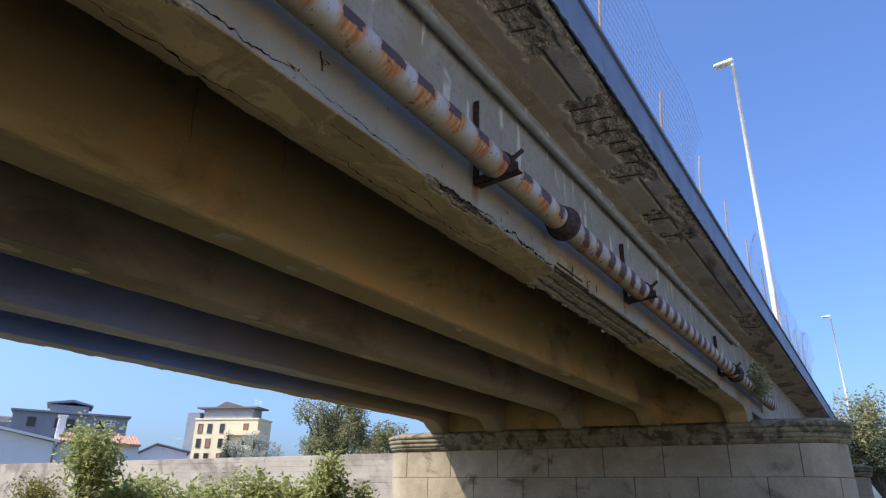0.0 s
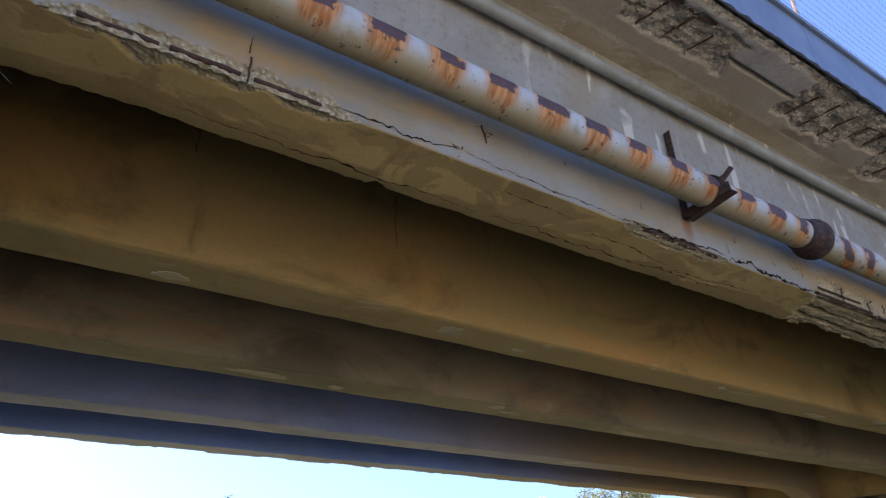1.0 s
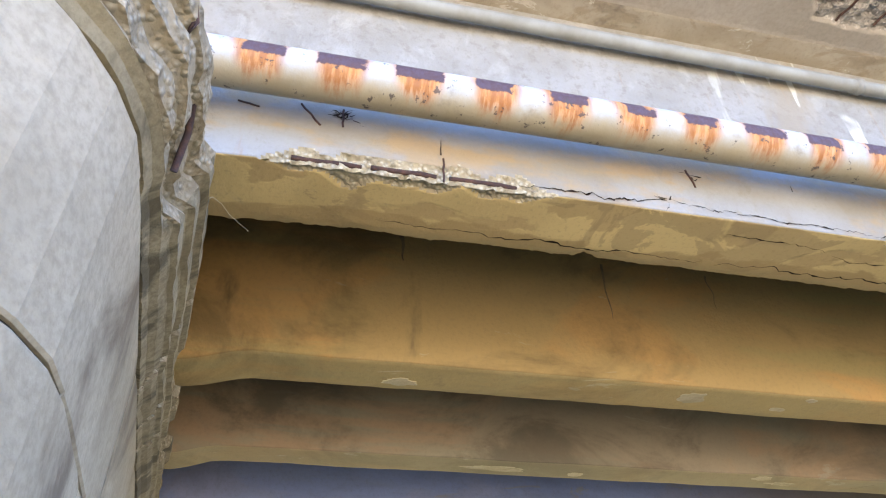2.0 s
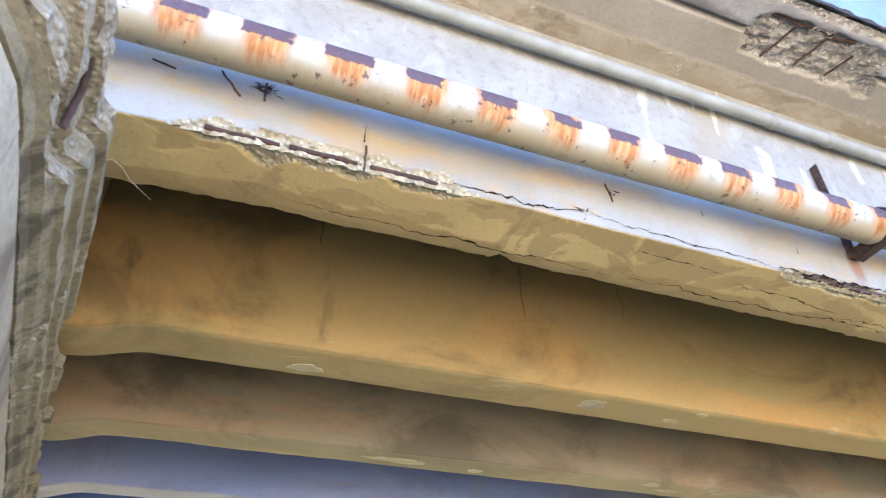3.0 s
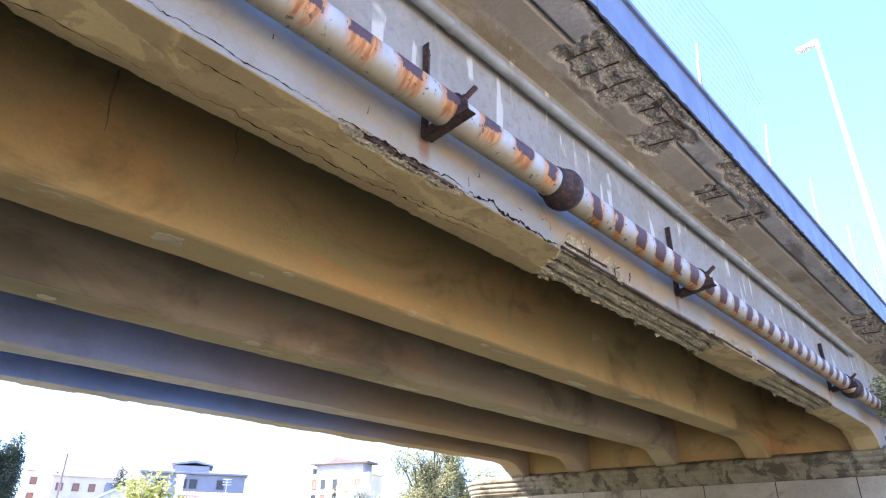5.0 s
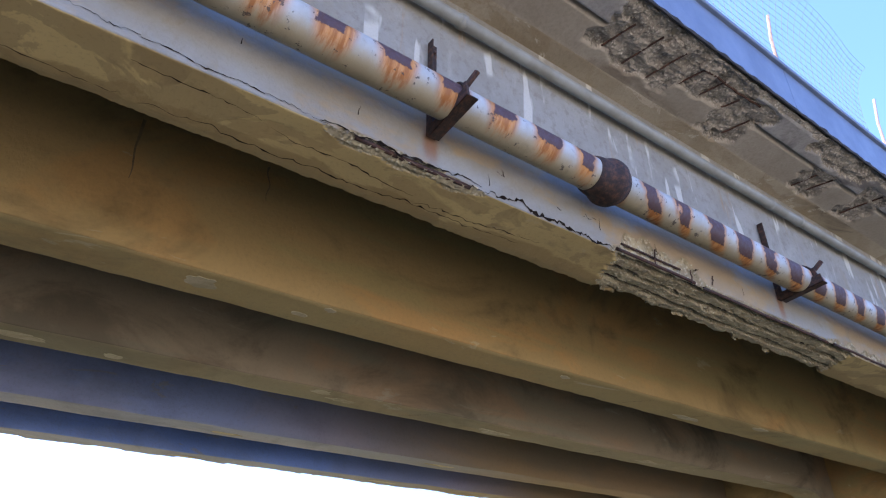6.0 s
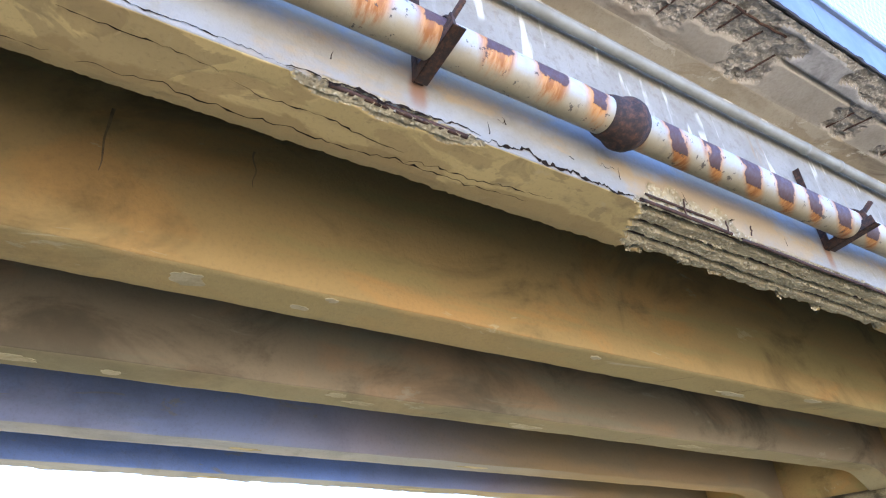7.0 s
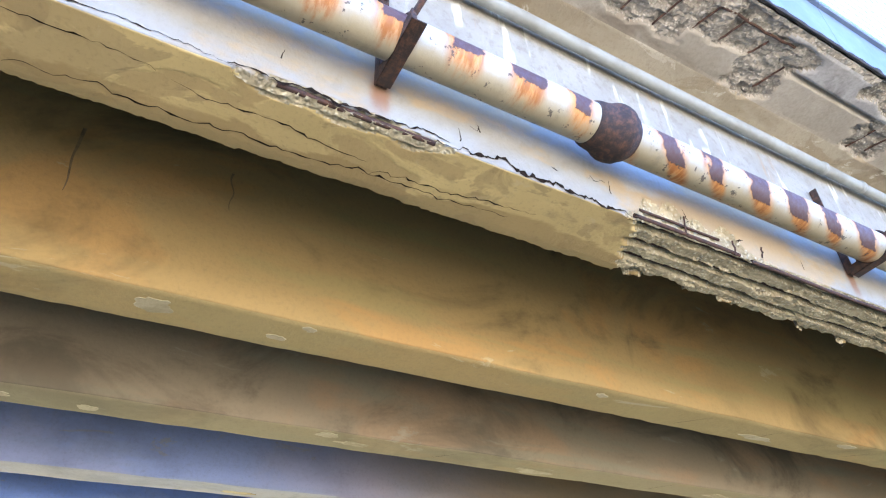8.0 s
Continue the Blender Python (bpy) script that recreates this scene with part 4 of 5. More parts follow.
        if s < arc:
            return (right + rad * math.sin(s / r), -rad * math.cos(s / r))
        s -= arc
        if s < straight:
            return (right - s, rad)
        s -= straight
        return (left - rad * math.sin(s / r), rad * math.cos(s / r))

    count = round(total / 1.3)
    wide = total / count
    for c in range(5):
        z1, z0 = CAP_BOTTOM - 0.64 * c - 0.004, CAP_BOTTOM - 0.64 * (c + 1) + 0.006
        for b in range(count):
            s0, s1 = (b + 0.5 * (c % 2)) * wide + 0.009, (b + 1 + 0.5 * (c % 2)) * wide - 0.009
            bb = bmesh.new()
            grid = []
            proud = 0.003 * nz(b, c, cy)
            for k in range(9):
                s = s0 + (s1 - s0) * k / 8
                e = 0.006 if k in (0, 8) else 0.0
                grid.append([bb.verts.new((*at(s, rad), z)) for rad, z in ((0.80, z0), (r - e - 0.006 + proud, z0), (r - e + proud, z0 + 0.008), (r - e + proud, z1 - 0.008), (r - e - 0.006 + proud, z1), (0.80, z1))])
            for a, d in zip(grid, grid[1:]):
                for k in range(5):
                    bb.faces.new((a[k], d[k], d[k + 1], a[k + 1]))
            bb.faces.new(grid[0][::-1]), bb.faces.new(grid[-1])
            part("stone_block", bb, M_STONE, root)
    return root


pier(-3.6, -1.32, 0.155, -4.4, 4.4, "pale coursed stone pier with broken moulded cap", True)
pier(-3.6, 15.92, 0.05, -4.82, 4.4, "pale coursed stone pier with stained moulded cap")
pier(-3.6, 31.6, 0.05, -4.4, 4.4, "distant coursed stone pier under the next span")

# ---- fence on the fascia ----
M_POST = mat_rust("rusted fence post", (0.26, 0.19, 0.15), (0.36, 0.24, 0.17), 0.6)


def fence(y0, y1, posts, tall, label, droop):
    root = thing("fence", label, "fence", "fences along the bridge edge")
    for y, high, lean in posts:
        bm = bmesh.new()
        tube(bm, [(0.738, y, 5.36), (0.742, y + lean * 0.3, 5.36 + high * 0.5), (0.75, y + lean, 5.36 + high)], 0.013, 6)
        part("post", bm, M_POST, root, "thin rusted post")
    bm = bmesh.new()

    def at(y, s):
        fall = 1 - 0.15 * step(y, y1 - 1.2, y1) - 0.25 * step(y0 + 0.6 - y, 0, 0.6)
        h = tall * fall * (1 + droop * nz(y, 1, 0, 0.5))
        return Vector((0.752 + 0.16 * s * s + 0.05 * s * nz(y, s, 2, 1.1), y + 0.28 * s * s * step(y, y1 - 3.0, y1) - 0.20 * s * step(y, y1 - 0.8, y1) + 0.02 * nz(y, s, 5, 2), 5.37 + h * s - 0.12 * s ** 3))

    n = int((y1 - y0) / 0.085)
    for i in range(n + 1):
        y = y0 + (y1 - y0) * i / n
        tube(bm, [at(y, k / 7) for k in range(8)], 0.0014, 3, False)
    m = int(tall / 0.085)
    for k in range(m + 1):
        tube(bm, [at(y0 + (y1 - y0) * i / 60, k / m) for i in range(61)], 0.0014, 3, False)
    ob = part("wire_mesh", bm, M_WIRE, root, "sagging thin wire netting")
    ob["kind"] = "stuff"


fence(-1.0, 8.5, [(2.9, 0.5, 0.1), (5.0, 0.6, 0.05), (6.95, 0.66, 0.12), (8.85, 0.8, 0.25)], 1.15, "thin wire netting fence on rusted posts, sagging", 0.12)
fence(12.6, 24.0, [(10.75, 0.85, 0.15), (12.8, 0.9, 0.1), (14.7, 0.8, -0.1), (16.5, 0.9, 0.2), (18.6, 0.8, 0.0), (20.5, 0.9, 0.2), (22.4, 0.9, 0.1)], 0.95, "crumpled wire netting fence on rusted posts", 0.5)

# ---- street lamps ----
M_LAMP = mat_plain("white lamp housing", (0.72, 0.72, 0.70), (0.60, 0.60, 0.58), 4, 0.4)
M_GLASSY = mat_plain("clouded lamp glass", (0.45, 0.47, 0.48), (0.38, 0.40, 0.42), 8, 0.2)


def street_lamp(x, y, top):
    root = thing("street_lamp", "tall pale metal street lamp with a flat head", "street lamp", "street lamps on the bridge", at=Matrix.Translation((x, y, 5.2)))
    bm = bmesh.new()
    tube(bm, [(0, 0, 0), (0, 0, 0.9), (0, 0, 0.95), (0, 0, top - 5.2)], [0.09, 0.09, 0.075, 0.04], 16)
    part("pole", bm, M_POLE, root, "", True)
    h = top - 5.2
    bm = bmesh.new()
    made = box(bm, (-0.50, -0.11, h - 0.02), (0.05, 0.11, h + 0.11), 0.03)
    for v in {v for v in bm.verts}:
        if v.co.x < -0.3:
            v.co.y *= 0.8
            v.co.z = h + (v.co.z - h) * 0.75
    head = part("lamp_head", bm, M_LAMP, root, "white flat lamp housing")
    bm = bmesh.new()
    box(bm, (-0.46, -0.08, h - 0.045), (-0.12, 0.08, h - 0.022), 0.012)
    part("lens", bm, M_GLASSY, head, "clouded lens")
    bm = bmesh.new()
    tube(bm, [(0, 0, h - 0.12), (0, 0, h - 0.02)], 0.05, 12)
    part("collar", bm, M_POLE, root)


street_lamp(0.60, 17.84, 13.6)
street_lamp(0.98, 49.4, 13.6)

# ---- houses behind the wall ----
M_CREAM = mat_concrete("cream plaster", (0.86, 0.72, 0.46), (0.80, 0.66, 0.41), (0.72, 0.58, 0.36), 0.55, 0.75, 0.3)
M_GREYWALL = mat_concrete("grey plaster", (0.30, 0.31, 0.34), (0.25, 0.26, 0.29), (0.22, 0.22, 0.24), 0.55, 0.75, 0.3)
M_WHITE = mat_concrete("white plaster", (0.86, 0.84, 0.80), (0.80, 0.78, 0.74), (0.70, 0.67, 0.62), 0.6, 0.75, 0.4)
M_TILE = mat_plain("faded terracotta roof tiles", (0.52, 0.28, 0.20), (0.40, 0.22, 0.16), 4, 0.85)
M_EAVES = mat_plain("grey-brown roofing", (0.20, 0.155, 0.14), (0.15, 0.12, 0.11), 3, 0.85)
M_GLASS = mat_plain("dark window glass", (0.03, 0.035, 0.04), (0.05, 0.05, 0.055), 1, 0.1)
M_FRAME = mat_plain("brown window frame", (0.16, 0.10, 0.06), (0.12, 0.08, 0.05), 5, 0.6)
M_SHUTTER = mat_plain("rust-red shutter", (0.36, 0.17, 0.10), (0.28, 0.13, 0.08), 5, 0.7)


def window(parent, u, z, w, h, pane=M_GLASS):
    bm = bmesh.new()
    for lo, hi in (((u, -0.10, z), (u + 0.09, 0.05, z + h)), ((u + w - 0.09, -0.10, z), (u + w, 0.05, z + h)), ((u + 0.09, -0.10, z + h - 0.09), (u + w - 0.09, 0.05, z + h)), ((u + 0.09, -0.12, z), (u + w - 0.09, 0.05, z + 0.09))):
        box(bm, lo, hi)
    fr = part("window", bm, M_FRAME, parent)
    bm = bmesh.new()
    box(bm, (u + 0.09, -0.045, z + 0.09), (u + w - 0.09, -0.02, z + h - 0.09))
    part("pane", bm, pane, fr)


def place(left, right):
    """Local frame of a house: x along its front from left to right, y into its depth."""
    left, right = Vector((*left, 0)), Vector((*right, 0))
    u = (right - left).normalized()
    return Matrix.Translation(left) @ Matrix.Rotation(math.atan2(u.y, u.x), 4, "Z"), (right - left).length


def apartment_house():
    m, w = place((-122.4, 92.6), (-108.3, 97.8))
    root = thing("apartment_building", "cream plastered apartment block with dark windows and penthouse", "apartment building", at=m)
    bm = bmesh.new()
    box(bm, (0, 0, 0), (w, 6, 17.4), 0.03)
    box(bm, (-0.15, -0.15, 17.4), (w + 0.15, 6.15, 17.75), 0.03)
    part("wall", bm, M_CREAM, root)
    # Grey left side, added as a separate box and widened to fit the view.
    bm = bmesh.new()
    box(bm, (-3.0, 1.2, 0), (-0.02, 5.5, 19.2), 0.03)
    part("side_wall", bm, M_GREYWALL, root, "grey left side of the block, a box widened to fit the view")
    bm = bmesh.new()
    box(bm, (0.6, 1.8, 17.75), (w - 2.5, 5.8, 20.0), 0.03)
    part("penthouse", bm, M_GREYWALL, root, "grey set-back top storey")
    bm = bmesh.new()
    box(bm, (-0.8, 1.0, 20.0), (w - 1.2, 6.4, 20.35), 0.03)
    vs = [bm.verts.new(v) for v in ((4.0, 1.0, 20.36), (10.5, 1.0, 20.36), (6.2, 1.0, 21.5), (4.0, 6.3, 20.36), (10.5, 6.3, 20.36), (6.2, 6.3, 21.5))]
    for f in ((0, 1, 2), (3, 5, 4), (0, 2, 5, 3), (1, 4, 5, 2)):
        bm.faces.new([vs[k] for k in f])
    part("roof", bm, M_EAVES, root, "low grey-brown roof")
    for row, z in enumerate((14.6, 11.6, 8.6, 5.6)):
        for col, frac in enumerate((0.07, 0.22, 0.42, 0.79)):
            window(root, frac * w - 0.2, z, 1.15, 1.9 if row else 2.0, M_SHUTTER if (row + 2 * col) % 3 == 0 else M_GLASS)
    for z in (14.3, 11.3, 8.3):
        bm = bmesh.new()
        box(bm, (w * 0.52, -1.1, z - 0.2), (w + 1.1, -0.02, z), 0.02)
        box(bm, (w * 0.52, -1.1, z), (w + 1.1, -1.02, z + 0.75), 0.01)
        part("balcony", bm, M_CREAM, root, "cream balcony with solid front")
    for k, (u, hh) in enumerate(((w * 0.78, 1.8), (w * 0.86, 1.5))):
        bm = bmesh.new()
        tube(bm, [(u, 4, 20.3), (u, 4, 20.3 + hh)], 0.04, 6)
        for q in (0.6, 0.8, 1.0):
            tube(bm, [(u - 0.5, 4, 20.3 + hh * q), (u + 0.5, 4, 20.3 + hh * q)], 0.03, 5)
        part("aerial", bm, M_POLE, root, "thin metal aerial")


def grey_house():
    m, w = place((-116.6, 53.0), (-108.6, 68.4))
    root = thing("grey_building", "grey plastered block with stepped flat roofs", "apartment building", at=m)
    bm = bmesh.new()
    box(bm, (0, 0, 0), (w, 12, 14.4), 0.03)
    part("wall", bm, M_GREYWALL, root)
    bm = bmesh.new()
    box(bm, (-0.4, -0.5, 14.4), (w + 0.4, 12.4, 14.75), 0.03)
    vs = [bm.verts.new((u, d, z)) for d in (2.5, 11) for u, z in ((4.4, 16.2), (8.4, 16.75), (11.6, 16.2), (11.6, 16.4), (8.4, 17.15), (4.4, 16.45))]
    bm.faces.new(vs[:6]), bm.faces.new(vs[:5:-1])
    for k in range(6):
        bm.faces.new((vs[k], vs[k + 6], vs[(k + 1) % 6 + 6], vs[(k + 1) % 6]))
    part("roof", bm, M_GREYWALL, root, "flat roof slabs")
    bm = bmesh.new()
    box(bm, (5.0, 3.0, 14.75), (11.0, 10.5, 16.2), 0.03)
    part("penthouse", bm, M_GREYWALL, root)
    bm = bmesh.new()
    box(bm, (-5.5, 1, 0), (-0.02, 11, 12.6), 0.03)
    part("wing", bm, M_GREYWALL, root)
    for z in (12.0, 9.0):
        for u in (2.2, 6.2, 7.9, 12.5):
            window(root, u, z, 1.3, 1.6)


def white_house():
    m, w = place((-66.8, 30.5), (-61.6, 41.4))
    root = thing("white_house", "low white house with a terracotta tile roof and chimney", "house", at=m)
    bm = bmesh.new()
    front = ((-4.5, 0), (w * 0.36, 0), (w * 0.36, 6.25), (-0.8, 7.25), (-4.5, 5.3))
    vs = [bm.verts.new((u, d, z)) for d in (0, 8) for u, z in front]
    bm.faces.new(vs[:5]), bm.faces.new(vs[:4:-1])
    for k in range(5):
        bm.faces.new((vs[k], vs[k + 5], vs[(k + 1) % 5 + 5], vs[(k + 1) % 5]))
    box(bm, (w * 0.36 + 0.003, 0.6, 0), (w, 8, 6.35), 0.02)
    part("wall", bm, M_WHITE, root)
    bm = bmesh.new()
    for (u0, z0), (u1, z1) in (((-5.1, 5.0), (-0.8, 7.27)), ((-0.8, 7.27), (w * 0.40, 6.25))):
        q = [bm.verts.new((u0, -0.5, z0)), bm.verts.new((u1, -0.5, z1)), bm.verts.new((u1, 8.4, z1)), bm.verts.new((u0, 8.4, z0))]
        up = [bm.verts.new(v.co + Vector((0, 0, 0.24))) for v in q]
        bm.faces.new(q[::-1]), bm.faces.new(up)
        for k in range(4):
            bm.faces.new((q[k], q[(k + 1) % 4], up[(k + 1) % 4], up[k]))
    part("gable_roof", bm, M_WHITE, root, "white edged sloping roof")
    bm = bmesh.new()
    tube(bm, [(w * 0.40, 0.5, 6.4), (w * 0.38, 0.5, 5.8), (w * 0.37, -0.06, 5.3), (w * 0.37, -0.06, 0)], 0.07, 6)
    part("drainpipe", bm, M_EAVES, root, "dark drainpipe")
    bm = bmesh.new()
    for k in range(26):
        u = w * 0.40 + k * (w * 0.62 / 26)
        tube(bm, [(u, 0.2, 6.4), (u, 4.5, 7.5)], 0.16, 6)
    part("tile_roof", bm, M_TILE, root, "terracotta tile roof")
    bm = bmesh.new()
    box(bm, (w * 0.36, 2.0, 6.3), (w * 0.36 + 0.7, 2.7, 8.9), 0.03)
    box(bm, (w * 0.36 - 0.1, 1.9, 8.9), (w * 0.36 + 0.8, 2.8, 9.05), 0.02)
    part("chimney", bm, M_WHITE, root)
    window(root, w * 0.50, 3.9, 1.4, 1.5)
    window(root, -1.1, 3.4, 1.1, 1.9, M_SHUTTER)


def small_house():
    m, w = place((-82.0, 53.8), (-78.2, 59.3))
    root = thing("white_house", "small white gabled house with a rust-red lean-to", "house", at=m)
    bm = bmesh.new()
    vs = [bm.verts.new(v) for v in ((0, 0, 0), (w, 0, 0), (w, 0, 7.3), (w * 0.4, 0, 8.1), (0, 0, 6.6), (0, 9, 0), (w, 9, 0), (w, 9, 7.3), (w * 0.4, 9, 8.1), (0, 9, 6.6))]
    for f in ((0, 1, 2, 3, 4), (9, 8, 7, 6, 5), (0, 4, 9, 5), (1, 6, 7, 2)):
        bm.faces.new([vs[k] for k in f])
    part("wall", bm, M_WHITE, root)
    bm = bmesh.new()
    for a, b in (((-0.4, 6.5), (w * 0.4, 8.2)), ((w * 0.4, 8.2), (w + 0.4, 7.3))):
        q = [bm.verts.new((a[0], -0.4, a[1])), bm.verts.new((b[0], -0.4, b[1])), bm.verts.new((b[0], 9.4, b[1])), bm.verts.new((a[0], 9.4, a[1]))]
        r = [bm.verts.new(v.co + Vector((0, 0, 0.18))) for v in q]
        bm.faces.new(q[::-1]), bm.faces.new(r)
        for k in range(4):
            bm.faces.new((q[k], q[(k + 1) % 4], r[(k + 1) % 4], r[k]))
    part("roof", bm, M_GREYWALL, root, "thin grey roof")
    bm = bmesh.new()
    box(bm, (w * 0.55, -1.6, 0), (w, -0.02, 5.6), 0.02)
    part("lean_to", bm, M_SHUTTER, root, "rust-red lean-to")


def pale_house(left, right, height, label, step_from=None):
    m, w = place(left, right)
    root = thing("apartment_building", label, "apartment building", "far pale buildings", at=m)
    bm = bmesh.new()
    box(bm, (0, 0, 0), (w, 9, height), 0.03)
    part("wall", bm, M_PALEWALL, root)
    bm = bmesh.new()
    box(bm, (-0.3, -0.4, height + 0.003), (w + 0.3, 9.3, height + 0.3), 0.03)
    if step_from is not None:
        box(bm, (step_from, 1.5, height + 0.303), (w * 0.8, 8, height + 1.7), 0.03)
        box(bm, (step_from - 0.3, 1.2, height + 1.703), (w * 0.8 + 0.3, 8.3, height + 1.95), 0.03)
    part("roof", bm, M_PALEWALL, root, "flat roof with a low upper storey")
    for z in (height - 2.4, height - 5.2):
        u = 0.7
        while u < w - 1.6:
            window(root, u, z, 1.1, 1.3, M_SHUTTER)
            u += 2.6


M_PALEWALL = mat_concrete("sand-coloured plaster", (0.74, 0.64, 0.52), (0.66, 0.56, 0.45), (0.56, 0.47, 0.38), 0.55, 0.75, 0.3)
pale_house((-141.9, 42.4), (-140.5, 47.0), 15.6, "far sand-coloured flat-roofed block of flats")
pale_house((-131.1, 43.6), (-126.0, 57.0), 14.0, "far sand-coloured block with a stepped flat roof", 4.2)
pale_house((-146.5, 22.0), (-145.0, 29.9), 18.8, "far sand-coloured block beyond the pine trees")
apartment_house()
grey_house()
white_house()
small_house()
for x, y, h in ((-80.0, 48.6, 10.5), (-84.5, 62.0, 9.6)):
    bm = bmesh.new()
    tube(bm, [(x, y, 0), (x, y, h)], 0.04, 6)
    for q in (0.0, -0.35, -0.7):
        tube(bm, [(x - 0.35, y - 0.45, h + q), (x + 0.35, y + 0.45, h + q)], 0.03, 5)
    tagged(part("aerial_mast", bm, M_POLE), "thin metal aerial mast above the roofs", "aerial", "roof aerials")

bm = bmesh.new()
tube(bm, [(-73.75, 26.4, 0), (-73.59, 26.37, 10.8)], [0.15, 0.10], 8)
tagged(part("utility_pole", bm, M_EAVES), "dark leaning wooden utility pole behind the white house", "utility pole")

M_STRAW = mat_plain("dry straw", (0.55, 0.47, 0.30), (0.45, 0.38, 0.24), 30, 0.7)

# ---- trees and shrubs ----
M_BARK = mat_plain("grey-brown bark", (0.16, 0.12, 0.08), (0.10, 0.075, 0.05), 9, 0.95, 0, 0.02)
M_LEAF_A = mat_leaf("fresh green leaves", (0.26, 0.30, 0.08), (0.56, 0.55, 0.24))
M_LEAF_B = mat_leaf("dull eucalyptus leaves", (0.17, 0.18, 0.075), (0.46, 0.43, 0.21), 0.7)
M_LEAF_C = mat_leaf("silver olive leaves", (0.32, 0.35, 0.27), (0.50, 0.52, 0.44))
M_LEAF_D = mat_leaf("dark conifer leaves", (0.03, 0.05, 0.028), (0.06, 0.085, 0.05))
M_LEAF_Y = mat_leaf("yellowing leaves", (0.30, 0.26, 0.05), (0.22, 0.22, 0.05))


def leaves(bm, blobs, count, size, rng):
    """Small folded leaves, in twigs of a few, through ellipsoids (centre, radii), thinned so that gaps stay."""
    total = sum(b[1][0] * b[1][1] * b[1][2] for b in blobs)
    for c, r in blobs:
        for _ in range(max(6, int(count * r[0] * r[1] * r[2] / total / 5))):
            d = Vector((rng.gauss(0, 1), rng.gauss(0, 1), rng.gauss(0, 1))).normalized() * (0.55 + 0.5 * rng.random() ** 0.6)
            twig = Vector(c) + Vector((d.x * r[0], d.y * r[1], d.z * r[2]))
            for _ in range(5):
                p = twig + Vector((rng.uniform(-1, 1), rng.uniform(-1, 1), rng.uniform(-1, 1))) * size * 1.6
                a = Vector((rng.gauss(0, 1), rng.gauss(0, 1), rng.gauss(0, 0.7))).normalized()
                b = a.cross(Vector((rng.gauss(0, 1), rng.gauss(0, 1), rng.gauss(0, 1)))).normalized()
                k = size * rng.uniform(0.6, 1.2)
                n = a.cross(b) * k * 0.15
                v = [bm.verts.new(p - a * k * 0.5), bm.verts.new(p + b * k * 0.28 + n), bm.verts.new(p + a * k * 0.6), bm.verts.new(p - b * k * 0.28 + n)]
                bm.faces.new((v[0], v[1], v[2])), bm.faces.new((v[0], v[2], v[3]))


def plant(name, label, category, base, blobs, count, size, leaf, seed, trunk=0.08, group=""):
    rng = random.Random(seed)
    root = thing(name, label, category, group, at=Matrix.Translation(base))
    bm = bmesh.new()
    top = max(c[2] for c, r in blobs)
    fork = Vector((0, 0, top * 0.35))
    tube(bm, [(0, 0, -0.2), (0.02, 0.01, top * 0.2), fork], [trunk, trunk * 0.85, trunk * 0.7], 8)
    for c, r in blobs:
        c = Vector(c)
        mid = fork.lerp(c, 0.5) + Vector((rng.uniform(-1, 1), rng.uniform(-1, 1), 0)) * 0.12 * trunk * 8
        tube(bm, [fork, mid, c], [trunk * 0.55, trunk * 0.35, trunk * 0.12], 6)
        for _ in range(4):
            d = Vector((rng.gauss(0, 1) * r[0], rng.gauss(0, 1) * r[1], rng.gauss(0, 1) * r[2])) * 0.55
            tube(bm, [mid.lerp(c, 0.6), c + d * 0.6, c + d], [trunk * 0.2, trunk * 0.12, trunk * 0.05], 4)
    part("trunk", bm, M_BARK, root, "branching trunk")
    bm = bmesh.new()
    leaves(bm, blobs, count, size, rng)
    part("crown", bm, leaf, root)
    return root


def crown(rng, centre, radii, n, spread=0.75, clump=(0.28, 0.5)):
    """Clumps of uneven size strewn through an ellipsoid."""
    out = []
    for _ in range(n):
        d = Vector((rng.gauss(0, 1), rng.gauss(0, 1), rng.gauss(0, 1))).normalized() * rng.random() ** 0.4 * spread
        k = rng.uniform(*clump)
        out.append((tuple(centre[i] + d[i] * radii[i] for i in range(3)), tuple(radii[i] * k for i in range(3))))
    return out


R = random.Random(5)
plant("eucalyptus_tree", "tall dull green eucalyptus tree with open crown", "tree", (-28.3, 33.6, 0), crown(R, (0, 0, 6.0), (2.3, 2.3, 3.1), 46, 1.0, (0.13, 0.27)), 15000, 0.17, M_LEAF_B, 11, 0.22, "trees behind the wall")
plant("eucalyptus_tree", "dull green eucalyptus tree behind the wall", "tree", (-27.6, 39.6, 0), crown(R, (0, 0, 4.7), (2.6, 2.6, 2.0), 40, 1.0, (0.14, 0.30)), 12000, 0.17, M_LEAF_B, 12, 0.2, "trees behind the wall")
plant("eucalyptus_tree", "dull green eucalyptus tree behind the wall", "tree", (-25.0, 43.0, 0), crown(R, (0, 0, 4.6), (2.8, 2.8, 2.0), 40, 1.0, (0.14, 0.30)), 14000, 0.17, M_LEAF_B, 13, 0.2, "trees behind the wall")
plant("olive_tree", "silvery grey-green olive tree below the houses", "tree", (-50.6, 46.4, 0), crown(R, (0, 0, 5.6), (2.4, 2.4, 1.7), 24, 0.9), 7000, 0.2, M_LEAF_C, 14, 0.2, "trees behind the wall")
plant("cypress_tree", "narrow dark cypress among the houses", "tree", (-52.2, 44.7, 0), [((0, 0, 3.0 + k * 0.6), (0.62 - 0.08 * abs(k - 2), 0.62 - 0.08 * abs(k - 2), 0.6)) for k in range(8)], 4000, 0.14, M_LEAF_D, 15, 0.12, "trees behind the wall")
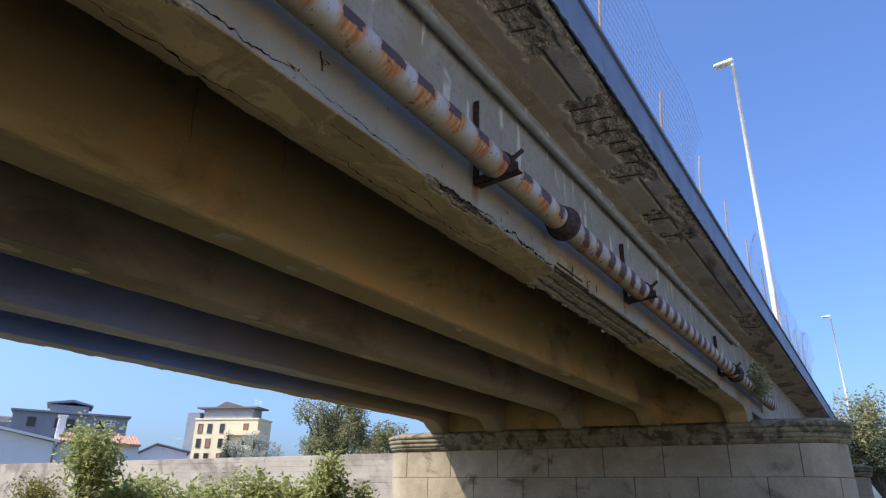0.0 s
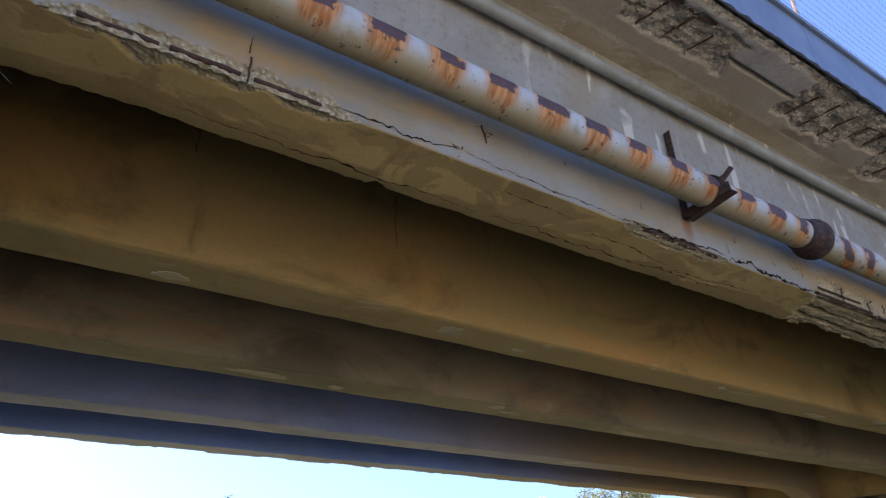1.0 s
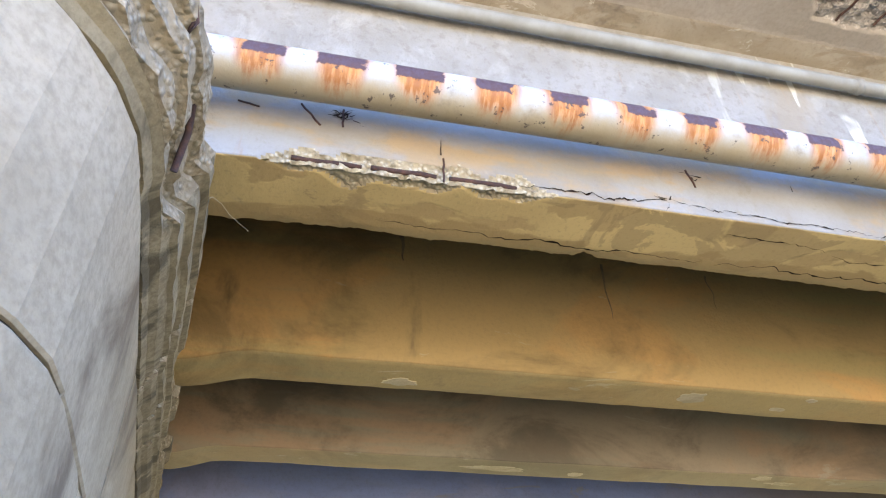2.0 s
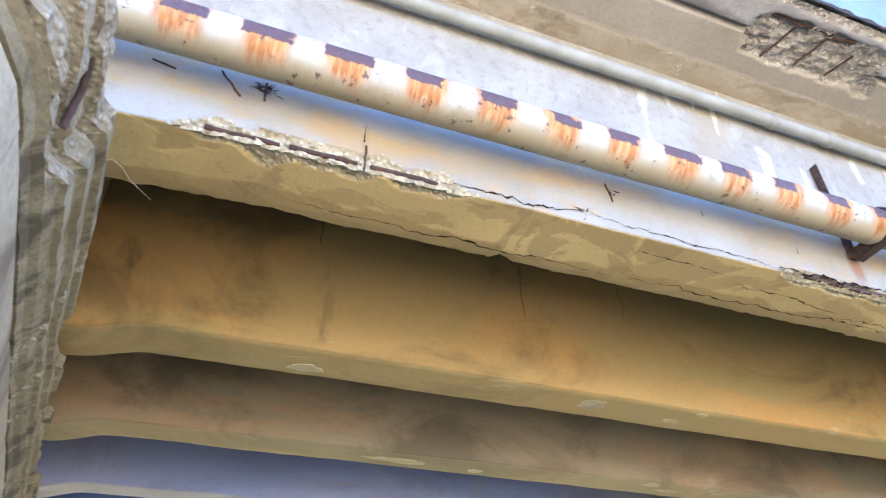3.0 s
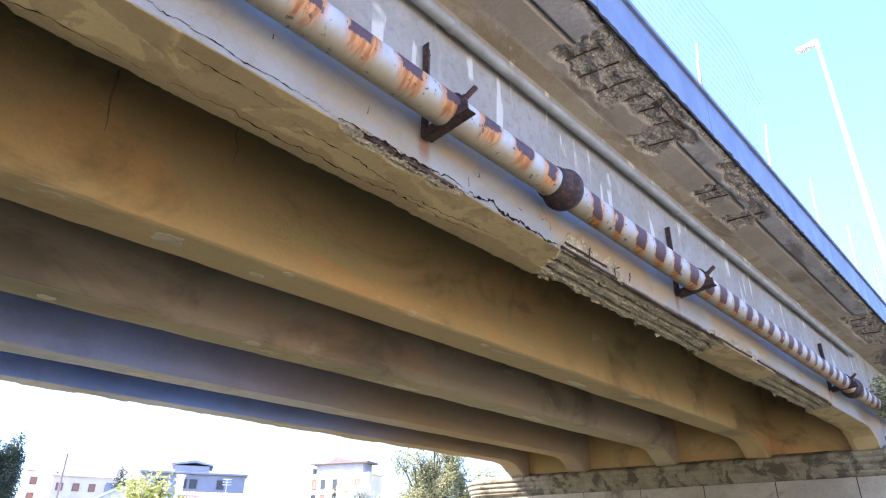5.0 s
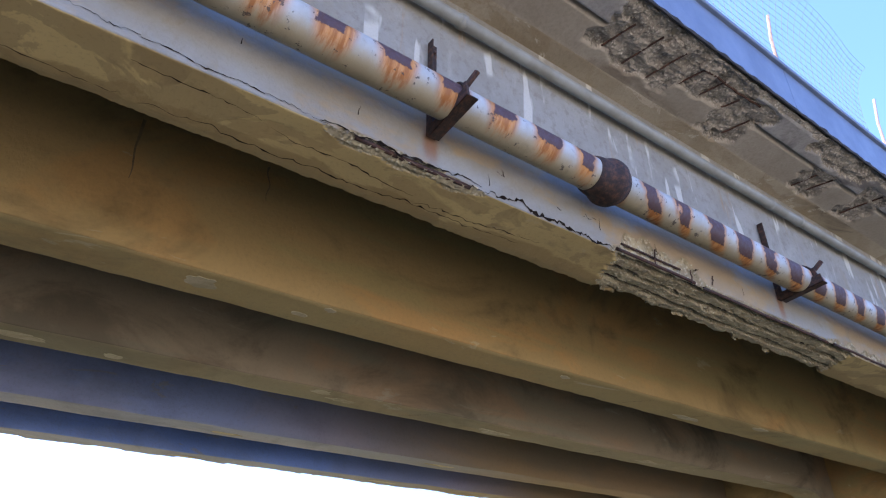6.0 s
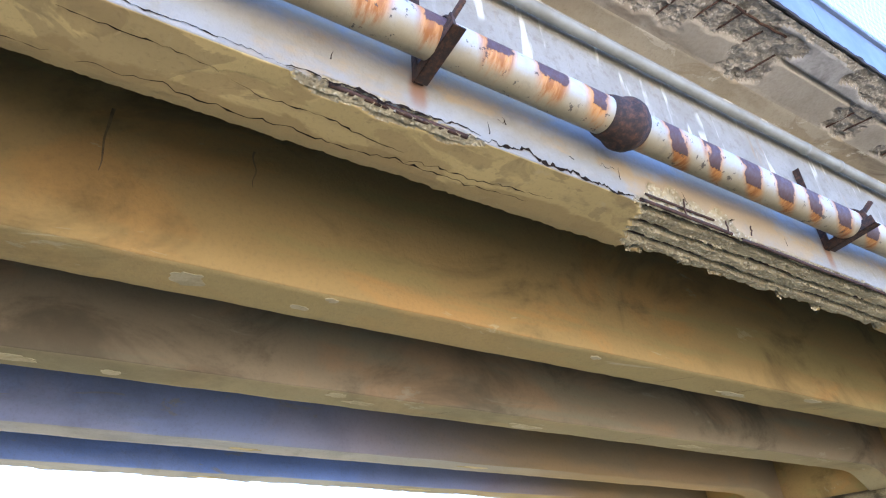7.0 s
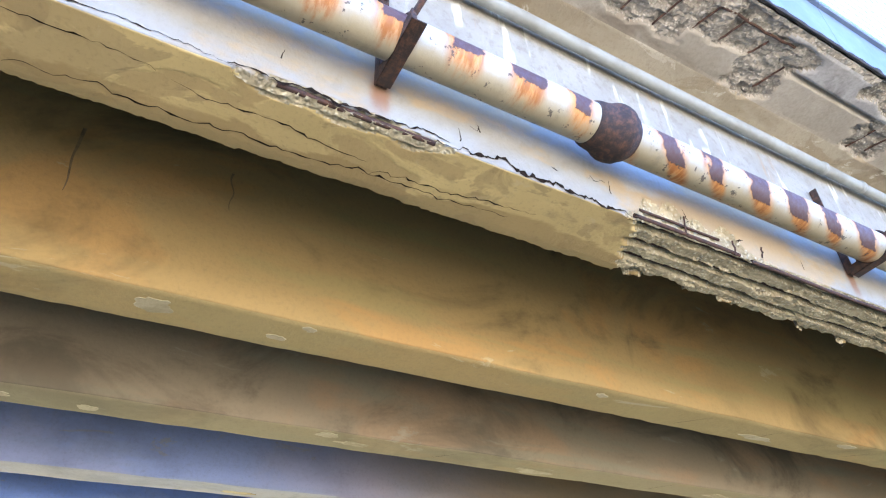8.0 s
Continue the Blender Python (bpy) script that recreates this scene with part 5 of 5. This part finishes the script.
plant("pine_tree", "dark green pine tree far off", "tree", (-83.0, 23.3, 0), crown(R, (0, 0, 9.5), (1.9, 1.9, 3.6), 26, 0.95), 15000, 0.24, M_LEAF_D, 16, 0.3, "trees behind the wall")
plant("pine_tree", "dark green pine tree far off", "tree", (-86.0, 18.9, 0), crown(R, (0, 0, 8.6), (3.0, 3.0, 3.2), 26, 0.95), 16000, 0.24, M_LEAF_D, 17, 0.3, "trees behind the wall")
plant("conifer", "small spiky conifer between the far roofs", "tree", (-99.5, 42.7, 0), [((0, 0, 8.5 + k * 0.9), (1.5 - 0.22 * k, 1.5 - 0.22 * k, 0.25)) for k in range(6)], 2600, 0.22, M_LEAF_D, 19, 0.16, "trees behind the wall")
plant("young_tree", "slender young tree with fresh green leaves", "tree", (-10.1, 7.35, 0), crown(R, (0, 0, 1.95), (0.52, 0.52, 0.95), 22, 0.9), 3400, 0.10, M_LEAF_A, 18, 0.035)
for k, (x, y, rx, h) in enumerate(((-11.0, 9.0, 0.8, 1.75), (-10.5, 10.1, 0.9, 2.1), (-9.7, 11.0, 0.9, 2.1), (-9.1, 11.5, 0.7, 1.8), (-7.45, 10.7, 0.45, 2.1), (-7.0, 11.3, 0.35, 1.75), (-8.3, 11.6, 0.5, 1.55), (-10.3, 8.3, 0.7, 1.6))):
    plant("shrub", "broad-leaved bright green shrub", "shrub", (x, y, 0), crown(R, (0, 0, h * 0.66), (rx, rx, h * 0.36), 18, 0.9), 3000, 0.13, M_LEAF_A, 30 + k, 0.03, "shrubs by the pier")
plant("shrub", "yellowing shrub beside the young tree", "shrub", (-10.9, 7.0, 0), crown(R, (0, 0, 1.3), (0.5, 0.5, 0.55), 10), 1800, 0.07, M_LEAF_Y, 40, 0.03, "shrubs by the pier")
plant("tree", "bushy green tree beside the bridge end", "tree", (1.95, 35.0, 0), crown(R, (0, 0, 4.6), (1.3, 1.3, 1.7), 24, 0.9), 6000, 0.15, M_LEAF_B, 41, 0.15)
plant("tree", "dark green tree beside the next pier", "tree", (3.6, 29.5, 0), crown(R, (0, 0, 2.8), (1.6, 1.6, 1.7), 26, 0.9), 7000, 0.14, M_LEAF_D, 42, 0.12)
plant("wild_plant", "green weed sprouting from the girder end", "plant", (0.34, 14.6, 3.45), crown(R, (0.05, 0, 0.4), (0.26, 0.35, 0.36), 8), 900, 0.07, M_LEAF_B, 43, 0.012)

bm = bmesh.new()
tube(bm, [(0.03, 0.20, 3.145), (0.0, 0.235, 3.20), (-0.05, 0.265, 3.21), (-0.10, 0.293, 3.20), (-0.14, 0.335, 3.19), (-0.169, 0.37, 3.18)], [0.0012, 0.0012, 0.0011, 0.001, 0.0008, 0.0005], 5)
tagged(part("dry_straw", bm, M_STRAW), "single dry straw hanging from the pier cap", "straw")
